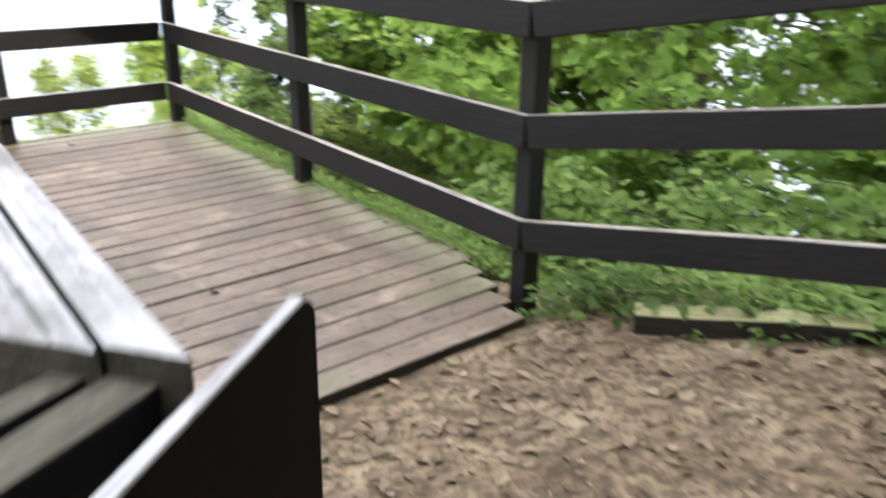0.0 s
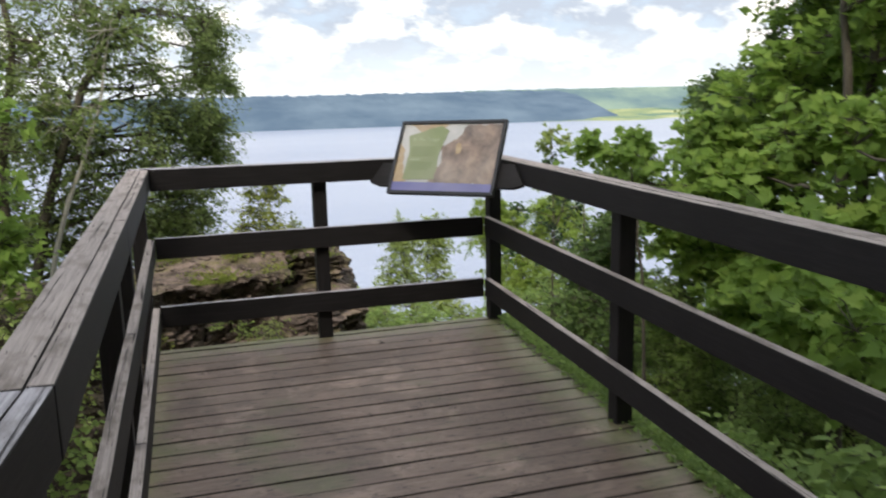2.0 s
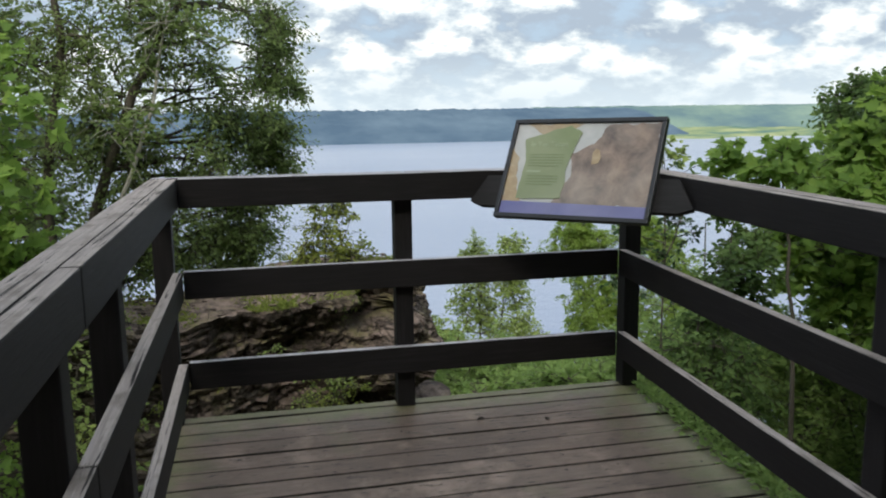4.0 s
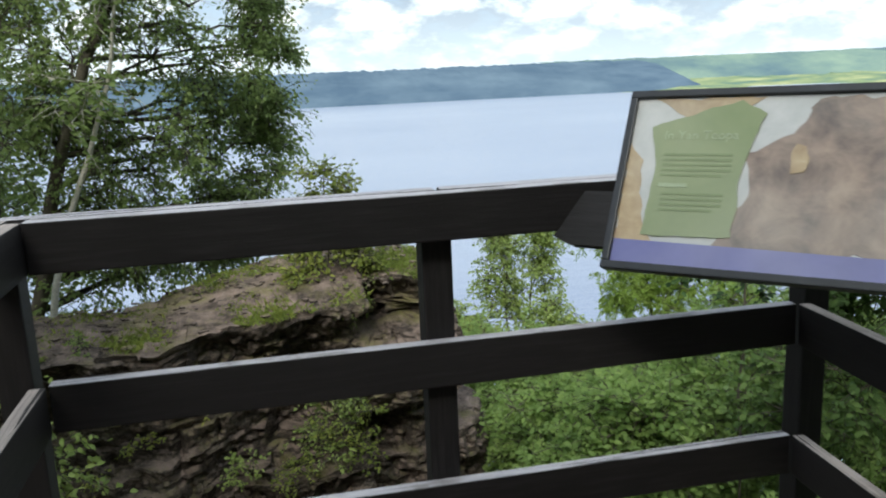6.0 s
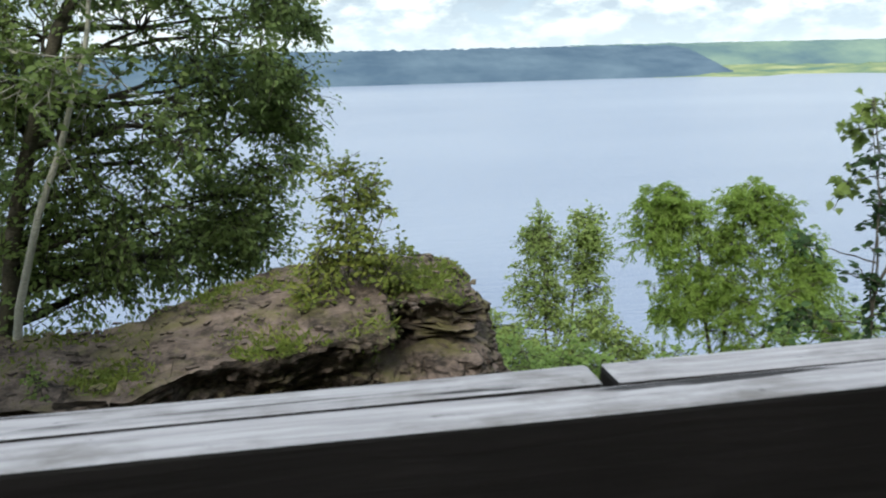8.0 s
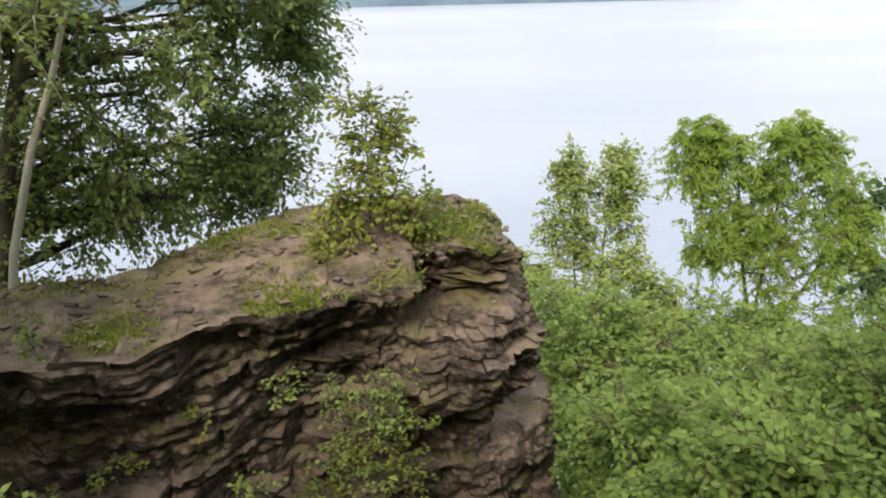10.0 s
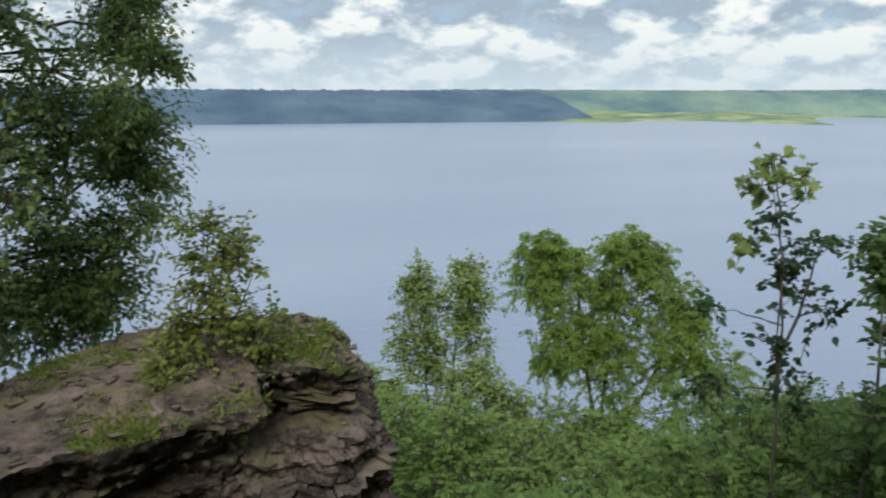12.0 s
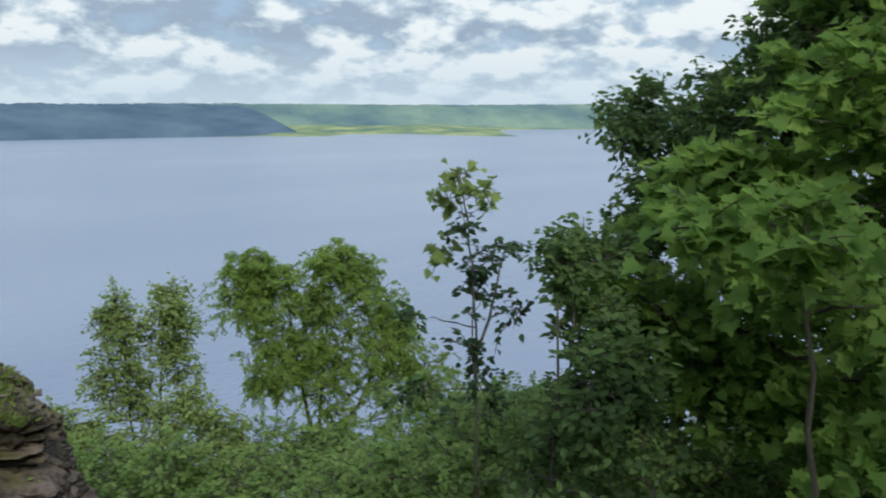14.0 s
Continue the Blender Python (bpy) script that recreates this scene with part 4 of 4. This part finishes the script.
tree("tree", "full green tree with fine feathery leaflets below the bluff", "tree", (4.9, 10.8, -8.0),
     [[(5.2, 10.8, -9.0), (5.15, 10.9, -4.0), (5.5, 11.0, -1.4)], [(5.2, 10.85, -5.0), (4.85, 11.3, -1.3)], [(5.2, 10.85, -4.5), (6.15, 10.5, -2.4)]],
     [(4.41, 11.60, -0.98, 0.34, 0.28), (4.63, 11.50, -1.18, 0.30, 0.28), (4.26, 11.50, -1.23, 0.32, 0.34), (4.71, 11.30, -1.43, 0.40, 0.34), (5.74, 11.00, -0.90, 0.36, 0.30), (5.51, 11.00, -1.10, 0.32, 0.34), (6.01, 10.90, -1.30, 0.42, 0.36), (5.66, 10.90, -1.60, 0.45, 0.40), (6.16, 10.60, -1.75, 0.40, 0.40),
      (5.16, 11.00, -2.10, 0.50, 0.38), (5.76, 10.60, -2.35, 0.50, 0.40), (6.31, 10.30, -2.40, 0.45, 0.42), (4.46, 11.20, -2.15, 0.42, 0.32), (4.66, 11.00, -2.60, 0.40, 0.25), (6.66, 10.00, -2.80, 0.50, 0.36), (5.46, 10.40, -3.00, 0.70, 0.45), (6.26, 10.00, -3.40, 0.70, 0.50), (4.86, 10.20, -3.90, 0.80, 0.60),
      (5.96, 9.80, -4.30, 0.90, 0.70), (5.21, 11.20, -1.65, 0.36, 0.30), (5.31, 11.00, -2.55, 0.50, 0.40), (4.71, 11.20, -2.75, 0.45, 0.35), (6.46, 10.50, -2.10, 0.36, 0.30), (4.16, 11.40, -1.58, 0.32, 0.30), (6.11, 10.40, -2.90, 0.50, 0.40)],
     0.078, L_LOCUST, "narrow", None, 88, 24, 31, 0.32, 0.013, 0.6, stem_r=0.045, loose=0.25, hang=0.4, group="slope trees")
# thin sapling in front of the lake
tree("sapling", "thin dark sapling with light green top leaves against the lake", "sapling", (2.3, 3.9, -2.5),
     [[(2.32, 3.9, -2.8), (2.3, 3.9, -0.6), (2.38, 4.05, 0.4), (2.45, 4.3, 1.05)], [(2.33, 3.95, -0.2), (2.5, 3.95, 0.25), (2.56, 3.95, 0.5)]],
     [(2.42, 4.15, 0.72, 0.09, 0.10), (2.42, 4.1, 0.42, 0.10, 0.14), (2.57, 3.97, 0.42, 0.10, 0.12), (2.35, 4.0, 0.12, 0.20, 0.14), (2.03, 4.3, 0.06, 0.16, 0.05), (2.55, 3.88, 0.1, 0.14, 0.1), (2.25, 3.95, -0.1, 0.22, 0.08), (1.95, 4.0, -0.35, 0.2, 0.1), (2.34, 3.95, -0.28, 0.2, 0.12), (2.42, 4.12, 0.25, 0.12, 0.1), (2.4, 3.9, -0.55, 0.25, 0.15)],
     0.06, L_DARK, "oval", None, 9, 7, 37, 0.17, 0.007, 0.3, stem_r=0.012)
tree("sapling", "light green leafy shoot at a sapling's tip", "sapling", (2.35, 3.93, -2.6),
     [[(2.35, 3.93, -2.6), (2.31, 3.91, -0.6), (2.39, 4.07, 0.42), (2.46, 4.33, 1.05)]],
     [(2.46, 4.33, 1.0, 0.09, 0.09), (2.42, 4.3, 0.84, 0.11, 0.07), (2.55, 4.25, 0.86, 0.10, 0.04), (2.36, 4.3, 0.5, 0.06, 0.06)], 0.075, L_YOUNG, "maple", None, 7, 5, 39, 0.16, 0.005, stem_r=0.008)
# maples to the right of the deck
tree("tree", "tall dark-leaved tree leaning out towards the lake", "tree", (5.6, 4.6, -4.0),
     [[(5.9, 4.2, -6.0), (5.9, 4.0, 0.0), (5.85, 3.7, 2.5), (5.9, 3.5, 5.0)]],
     [(5.24, 4.90, 1.45, 0.36, 0.36), (5.19, 4.60, 1.05, 0.40, 0.30), (5.59, 4.10, 1.60, 0.38, 0.30), (5.79, 3.50, 2.20, 0.45, 0.40), (5.74, 3.40, 2.30, 0.70, 0.60), (5.09, 4.55, 0.60, 0.35, 0.25), (4.94, 4.70, 0.30, 0.30, 0.16), (5.64, 4.00, 0.80, 0.60, 0.50),
      (6.14, 2.90, 3.40, 0.80, 0.70), (5.99, 3.30, 3.00, 0.50, 0.50), (6.14, 3.20, 4.20, 0.70, 0.50), (4.64, 4.65, -0.15, 0.45, 0.28), (5.04, 3.85, 1.30, 0.50, 0.40), (5.19, 3.40, 1.85, 0.40, 0.40), (5.54, 3.00, 2.80, 0.50, 0.50)],
     0.075, L_SHADE, "oval", None, 95, 13, 41, 0.27, 0.02, loose=0.6, hang=0.2, stem_r=0.1, group="bluff trees")
tree("tree", "broad maple with layered bright green lobed leaves", "tree", (5.2, 2.0, -4.0),
     [[(5.2, 2.0, -5.0), (5.0, 2.0, 0.5), (5.0, 1.9, 3.5)], [(4.15, 1.3, -4.0), (4.15, 1.36, 0.4), (4.1, 1.45, 2.6)]],
     [(4.45, 3.5, 0.75, 0.6, 0.35), (4.1, 3.0, 0.95, 0.5, 0.22), (4.0, 2.5, 0.6, 0.6, 0.35), (4.6, 2.6, 1.5, 0.7, 0.4), (5.1, 3.0, 2.1, 0.7, 0.5), (4.1, 3.7, -0.1, 0.5, 0.35),
      (3.8, 1.9, -0.6, 0.45, 0.35), (4.8, 1.5, 0.8, 0.7, 0.5), (4.9, 1.4, 1.8, 0.8, 0.5), (4.0, 0.8, 0.3, 0.6, 0.4), (5.0, 2.0, 3.0, 0.9, 0.6),
      (4.4, 0.6, 2.6, 0.8, 0.5), (3.7, 1.5, -0.4, 0.5, 0.4), (3.3, 0.3, -0.4, 0.6, 0.4), (4.4, 2.2, 3.9, 0.9, 0.6), (5.2, 3.3, 0.2, 0.9, 0.8), (4.3, 3.4, -0.5, 0.42, 0.36), (4.5, 3.0, -0.6, 0.5, 0.45), (4.7, 2.4, -0.9, 0.6, 0.5)],
     0.125, L_MAPLE, "maple", None, 84, 9, 43, 0.38, 0.03, 0.15, stem_r=0.09, group="bluff trees")
tree("tree", "maple with overlapping bright green leaves beside the railing", "tree", (3.3, -1.8, -2.5),
     [[(3.2, -1.7, -3.5), (3.1, -1.7, 0.5), (3.2, -1.8, 3.0)], [(2.95, -3.7, -2.5), (3.1, -3.6, 0.6), (3.2, -3.5, 3.0)]],
     [(2.7, -0.2, 0.2, 0.6, 0.4), (2.3, -1.3, -0.1, 0.5, 0.35), (2.7, -2.2, 0.7, 0.6, 0.4), (3.0, -2.9, 0.8, 0.6, 0.4), (2.7, -3.7, 0.9, 0.5, 0.4), (2.3, -2.7, 0.0, 0.5, 0.4), (2.4, -3.6, 0.1, 0.5, 0.4), (2.2, -4.3, 0.3, 0.5, 0.4),
      (3.6, -1.0, 1.3, 0.7, 0.5), (3.6, -2.4, 1.8, 0.7, 0.5), (3.5, -3.8, 1.9, 0.7, 0.5), (3.3, -0.4, -0.5, 0.6, 0.4), (3.4, 0.5, 1.0, 0.6, 0.4), (3.2, -4.8, 1.0, 0.6, 0.5), (3.9, -3.0, 0.4, 0.8, 0.7), (3.9, -1.2, 0.2, 0.8, 0.7), (3.6, -4.6, 0.2, 0.7, 0.6)],
     0.11, L_MAPLE, "maple", None, 54, 8, 47, 0.38, 0.03, 0.15, stem_r=0.08, group="bluff trees")
tree("tree", "slim young maple with flat sprays of bright leaves by the railing", "tree", (2.15, 1.5, -1.8),
     [[(2.15, 1.5, -2.6), (2.1, 1.5, -0.4), (2.0, 1.6, 0.9)]],
     [(1.98, 1.75, 1.0, 0.2, 0.08), (2.15, 1.68, 0.88, 0.24, 0.1), (2.35, 1.5, 0.64, 0.26, 0.12), (1.72, 1.85, 0.98, 0.07, 0.06)],
     0.09, L_MAPLE, "maple", None, 20, 7, 51, 0.26, 0.012, 0.2, stem_r=0.025, group="bluff trees")
tree("shrub", "small-leaved shrub between the railing and the lake", "shrub", (2.3, 3.2, -1.5),
     [[(2.3, 3.2, -2.5), (2.4, 3.3, 0.3)], [(2.3, 3.2, -2.5), (2.9, 3.6, 0.4)]],
     [(3.2, 3.95, 0.52, 0.18, 0.1), (2.85, 3.6, 0.42, 0.08, 0.1), (3.5, 3.8, 0.38, 0.22, 0.14), (2.3, 3.4, -0.8, 0.45, 0.35), (2.2, 2.6, -0.7, 0.4, 0.3), (2.8, 3.2, -0.2, 0.35, 0.25), (2.6, 3.3, -0.5, 0.35, 0.3), (2.45, 3.0, -0.95, 0.4, 0.3), (2.85, 3.45, 0.05, 0.3, 0.22), (2.2, 3.1, -1.2, 0.45, 0.3), (2.6, 3.4, -1.5, 0.5, 0.4), (2.35, 2.95, -0.08, 0.26, 0.18), (2.65, 3.05, -0.18, 0.3, 0.2)],
     0.066, L_SHADE, "oval", None, 52, 10, 53, 0.22, 0.01, stem_r=0.02, group="slope shrubs")
for i, (x, y, z, r) in enumerate([(1.3, 1.0, -1.7, 0.7), (1.1, -0.8, -0.9, 0.45), (1.2, -2.2, -0.75, 0.42), (1.35, -3.3, -0.6, 0.36), (1.9, -1.5, -0.9, 0.6), (1.7, -4.2, -0.4, 0.4), (1.1, 2.6, -2.3, 0.7)]):
    tree("shrub", "low green undergrowth pressing up to the railing", "shrub", (x, y, z - r), [[(x, y, z - r - 0.5), (x, y, z)]],
         [(x, y, z, r, r * 0.7), (x + 0.4 * r, y + 0.6 * r, z - 0.2, r * 0.7, r * 0.5), (x + 0.5 * r, y - 0.6 * r, z - 0.1, r * 0.7, r * 0.5)], 0.085, L_UNDER, "oval", None, 52, 9, 60 + i, 0.34, 0.012, stem_r=0.015, group="slope shrubs")

# woods on the slope below and behind
rng = random.Random(77)
blobs = []
for i in range(430):
    a = rng.uniform(0.14, 1.25)
    far_ = rng.uniform(6.0, 15)
    x, y = -1.2 + far_ * math.sin(a), far_ * math.cos(a)
    low_ = 0.35 if a < 0.68 else 0.30
    if x < 1.6 and y < 8.6:
        continue
    steep = low_ + 0.03 + rng.random() ** 1.5 * 0.8
    r = 0.28 + 0.035 * far_
    z = 1.42 - far_ * steep - r * 0.8
    blobs.append((x, y, z, r, r * 0.75))
for i in range(90):
    a = rng.uniform(0.2, 0.64)
    far_ = rng.uniform(4.2, 7.0)
    x, y = -1.2 + far_ * math.sin(a), far_ * math.cos(a)
    if x > 1.0 or y > 8.6:
        blobs.append((x, y, 1.1 - far_ * rng.uniform(0.52, 1.0), 0.38, 0.3))
tree("undergrowth", "dense sunlit undergrowth and young trees down the slope", "undergrowth", (4, 9, -6), [], blobs, 0.066, L_UNDER, "oval", None, 110, 12, 79, 0.32, 0.008)["kind"] = "stuff"
blobs = []
for i in range(60):
    x, y = rng.uniform(-9, -3.2), rng.uniform(0.5, 11)
    blobs.append((x, y, -2.0 + rng.uniform(-1.6, 0.2) - 0.35 * max(0, y - 6), 0.8, 0.6))
tree("undergrowth", "shaded undergrowth beside the rock", "undergrowth", (-5, 5, -4), [], blobs, 0.10, L_UNDER, "oval", None, 45, 9, 81, 0.5, 0.012)["kind"] = "stuff"
# out-of-view foliage added to block the sun; heights limit its shadow to the deck
blobs = []
for i in range(230):
    a = rng.uniform(1.75, 4.6)
    far_ = rng.uniform(5.8, 13)
    x, y = -1.2 + far_ * math.sin(a), -4 + far_ * math.cos(a)
    if y < 1.5:
        blobs.append((x, y, 1.2 + max(0.5, min(16.0, 0.84 * (2.2 - y) - 2.5)) * rng.random() ** 0.7, 1.7, 1.4))
tree("woods", "unseen green woods added behind the path to shade the deck", "woods", (0, -12, 0), [], blobs, 0.30, L_MAPLE, "simple", None, 80, 9, 83, 0.9, 0.03)["kind"] = "stuff"

blobs = []
for i in range(95):
    a = rng.uniform(0.95, 1.8)
    far_ = rng.uniform(8.5, 14)
    blobs.append((-1.2 + far_ * math.sin(a), -4 + far_ * math.cos(a), rng.uniform(-3.5, 6.5), 1.0, 0.8))
for i in range(55):
    a = rng.uniform(1.12, 1.42)
    far_ = rng.uniform(8.5, 11)
    blobs.append((-1.2 + far_ * math.sin(a), far_ * math.cos(a), rng.uniform(-3.0, 3.0), 0.9, 0.8))
tree("woods", "deep green woods beyond the railing", "woods", (7, -2, -2), [[(6.2, -2.2, -6), (6.3, -2.1, 1), (6.2, -2.0, 6)], [(7.4, 0.5, -7), (7.4, 0.4, 6)], [(5.4, -4.3, -4), (5.5, -4.3, 5)]],
     blobs, 0.14, L_MAPLE, "oval", None, 62, 9, 85, 0.6, 0.03, stem_r=0.12)["kind"] = "stuff"
blobs = []
for i in range(85):
    x, y = rng.uniform(1.0, 4.6), rng.uniform(-6.4, 2.6)
    blobs.append((x, y, max(hill(x, y), -2.6) + rng.uniform(0.15, 0.7), 0.42, 0.32))
for i in range(46):
    x, y = rng.uniform(1.0, 3.2), rng.uniform(-5.4, -2.2)
    blobs.append((x, y, rng.uniform(-1.0, 0.05) - 0.1 * (x - 1), 0.36, 0.28))
tree("undergrowth", "low broad-leaved plants and ferns beside the deck", "undergrowth", (2.5, -2, -1.5), [], blobs, 0.08, L_UNDER, "oval", None, 50, 8, 87, 0.3, 0.01)["kind"] = "stuff"
blobs = []
for i in range(56):
    x, y = rng.uniform(-9, -4.9), rng.uniform(6.2, 11)
    blobs.append((x, y, rng.uniform(-2.0, 5.5), 0.85, 0.7))
tree("woods", "leafy woods on the bluff's edge", "woods", (-7, 6, -3), [[(-5.6, 5.5, -5), (-5.5, 5.4, 0), (-5.6, 5.5, 5)], [(-7.4, 4.2, -6), (-7.3, 4.2, 5)]], blobs, 0.10, L_OAK, "oval", None, 70, 10, 91, 0.5, 0.02, stem_r=0.09)["kind"] = "stuff"
blobs = []
for i in range(22):
    x, y = rng.uniform(-6.5, -3.9), rng.uniform(0.5, 3.4)
    blobs.append((x, y, rng.uniform(-2.2, -0.3) - 0.25 * (x + 3), 0.5, 0.4))
tree("undergrowth", "leafy plants under the trees left of the deck", "undergrowth", (-4.5, 2, -1.5), [], blobs, 0.08, L_MAPLE, "oval", None, 50, 8, 89, 0.34, 0.01)["kind"] = "stuff"

# ---- plants on the rock ----
for i, (x, y, z, r, h, tw) in enumerate([(-1.12, 5.05, -1.42, 0.28, 0.32, 90), (-0.9, 5.1, -1.75, 0.34, 0.34, 100), (-1.2, 4.98, -1.85, 0.3, 0.25, 70), (-1.35, 5.0, -2.1, 0.25, 0.2, 40), (-2.0, 4.9, -1.9, 0.25, 0.15, 30), (-3.2, 4.6, -1.75, 0.3, 0.2, 36), (-0.75, 5.75, -0.62, 0.26, 0.12, 40), (-1.35, 5.75, -0.6, 0.2, 0.1, 26), (-1.66, 4.85, -1.12, 0.09, 0.10, 12), (-0.32, 5.62, -1.28, 0.08, 0.06, 9),
                                        (-0.02, 5.74, -1.15, 0.05, 0.10, 8), (-2.75, 4.62, -1.5, 0.22, 0.09, 14), (-0.8, 5.4, -0.85, 0.06, 0.13, 10), (-2.2, 4.9, -1.3, 0.1, 0.08, 10), (-3.0, 4.7, -0.62, 0.10, 0.09, 12),
                                        (-2.3, 5.9, -0.6, 0.2, 0.09, 18), (-1.9, 6.2, -0.55, 0.16, 0.07, 12), (0.0, 6.4, -0.66, 0.1, 0.06, 10)]):
    tree("plant", "small yellow-green plant rooted in a rock crack", "plant", (x, y, z - h), [[(x, y + 0.06, z - h), (x, y, z)]],
         [(x, y, z, r, h)], 0.036, L_BUSH if i % 2 else L_YOUNG, "oval", None, tw, 8, 120 + i, 0.16, 0.005, stem_r=0.006, group="rock plants")
rng = random.Random(15)
C, W, Nn, S = [], [], [], []
while len(C) < 8000:
    x, y = rng.uniform(-4.2, 0.1), rng.uniform(4.5, 7.4)
    if noise.noise((x * 1.5, y * 1.5, 4)) + rng.uniform(-0.4, 0.15) < 0.05 or y < 4.6 + 0.4 * max(0, x + 2.5) or y > 7.3 - 0.5 * abs(x + 0.6):
        continue
    C.append((x, y, rock_top(x, y) - 0.02))
    W.append((rng.gauss(0, 1.0), rng.gauss(0, 1.0), 0.8))
    Nn.append((rng.gauss(0, 1), rng.gauss(0, 1), 0.5))
    S.append(rng.uniform(0.025, 0.075))
me = leaf_mesh("grass", np.array(C), np.array(W), np.array(Nn), np.array(S), "narrow", L_BUSH)
tagged(new("grass", me), "dry yellow-green grass tufts on the rock", "grass", kind="stuff")

# flat chips that have split off the ledges
rng = random.Random(27)
cv, cf = [], []
while len(cf) < 190 * 6:
    x, y = rng.uniform(-4.2, 0.1), rng.uniform(4.5, 7.3)
    if y < 4.65 + 0.4 * max(0, x + 2.5) or y > 7.2 - 0.5 * abs(x + 0.6):
        continue
    L_, W_, H_ = rng.uniform(0.012, 0.06), rng.uniform(0.012, 0.04), rng.uniform(0.006, 0.016)
    a, z, k0 = rng.uniform(0, 6.28), rock_top(x, y) + 0.004, len(cv)
    for dz in (-0.5, 1.0):
        for dx, dy in ((-1, -1), (1, -1), (1, 1), (-1, 1)):
            u, v = dx * L_ * rng.uniform(0.6, 1.0), dy * W_ * rng.uniform(0.6, 1.0)
            cv.append((x + u * math.cos(a) - v * math.sin(a), y + u * math.sin(a) + v * math.cos(a), z + dz * H_))
    cf += [tuple(k0 + i for i in f) for f in ((3, 2, 1, 0), (4, 5, 6, 7), (0, 1, 5, 4), (1, 2, 6, 5), (2, 3, 7, 6), (3, 0, 4, 7))]
me = mesh_from("rock_chips", cv, cf)
me.materials.append(M_ROCK)
tagged(new("rock_chips", me), "flat brown stone chips lying on the rock", "stones", kind="stuff")

# ---- bits of leaf and bark on the planks ----
C, W, Nn, S = [], [], [], []
for i in range(70):
    C.append((rng.uniform(-2.0, 0.0), rng.uniform(-3.7, 0.0), 0.004))
    W.append((rng.gauss(0, 1), rng.gauss(0, 1), 0.05))
    Nn.append((rng.gauss(0, 0.15), rng.gauss(0, 0.15), 1))
    S.append(rng.uniform(0.008, 0.022) if i % 14 else 0.045)
me = leaf_mesh("fallen_bits", np.array(C), np.array(W), np.array(Nn), np.array(S), "oval", M_EDGE)
tagged(new("fallen_bits", me), "dark bits of leaf and bark lying on the planks", "debris", kind="stuff")

# ---- moss and ivy round the deck ----
C, W, Nn, S = [], [], [], []
for i in range(2600):
    y = rng.uniform(-3.75, 0.1)
    x = deck_right(y) + rng.gauss(0.0, 0.035) + 0.02
    C.append((x, y, rng.uniform(-0.02, 0.02)))
    W.append((rng.gauss(0, 0.8), rng.gauss(0, 0.8), rng.uniform(0, 0.8)))
    Nn.append((rng.gauss(0, 0.6), rng.gauss(0, 0.6), 1))
    S.append(rng.uniform(0.012, 0.045))
for i in range(420):
    y = rng.uniform(-4.9, -3.72)
    x = 0.12 + rng.gauss(0.0, 0.09) - 0.32 * (y + 3.7)
    C.append((x, y, hill(x, y) + rng.uniform(0.02, 0.16)))
    W.append((rng.gauss(0, 1), rng.gauss(0, 1), rng.gauss(0, 0.3)))
    Nn.append((rng.gauss(0, 0.4), rng.gauss(0, 0.4), 1))
    S.append(rng.uniform(0.03, 0.075))
me = leaf_mesh("ground_ivy", np.array(C), np.array(W), np.array(Nn), np.array(S), "oval", L_UNDER)
tagged(new("ground_ivy", me), "moss and creeping green plants along the deck's edge", "ivy", kind="stuff")

C, W, Nn, S = [], [], [], []
for i in range(900):
    t = rng.random() ** 1.4
    x, y = -0.12 + 0.62 * t + rng.gauss(0.03, 0.09), -3.82 - 1.05 * t + rng.gauss(0, 0.1)
    C.append((x, y, hill(x, y) + rng.uniform(0.01, 0.17) * (1 - 0.6 * t)))
    W.append((rng.gauss(0, 1), rng.gauss(0, 1), rng.gauss(0, 0.3)))
    Nn.append((rng.gauss(-0.2, 0.4), rng.gauss(-0.2, 0.4), 1))
    S.append(rng.uniform(0.025, 0.065))
me = leaf_mesh("ivy", np.array(C), np.array(W), np.array(Nn), np.array(S), "oval", L_SHADE)
tagged(new("ivy", me), "dark green ivy creeping over the edging timber", "ivy", kind="stuff")

# ---- forest floor ----
rng = random.Random(5)
C, W, Nn, S = [], [], [], []
for i in range(5200):
    x, y = rng.uniform(-3.4, 1.2), rng.uniform(-7.2, -3.9)
    C.append((x, y, hill(x, y) + 0.008))
    W.append((rng.gauss(0, 1), rng.gauss(0, 1), rng.gauss(0, 0.25)))
    Nn.append((rng.gauss(0, 0.35), rng.gauss(0, 0.35), 1))
    S.append(rng.uniform(0.015, 0.072))
me = leaf_mesh("leaf_litter", np.array(C), np.array(W), np.array(Nn), np.array(S), "oval", L_DRY)
tagged(new("leaf_litter", me), "brown dry leaves strewn over the bare soil", "leaf litter", kind="stuff")
m, length = along((-0.06, -4.155, 0.03), (0.65, -5.125, 0.10))
# near-black sides, pale mossy top
edge_beam = part("edging_timber", block(length, 0.12, 0.14, 0.012, 16, 0.008, 4, True), [M_EDGE, M_LOG], None)
put(edge_beam, m)
tagged(edge_beam, "weathered mossy timber edging along the soil path", "timber", kind="structure")
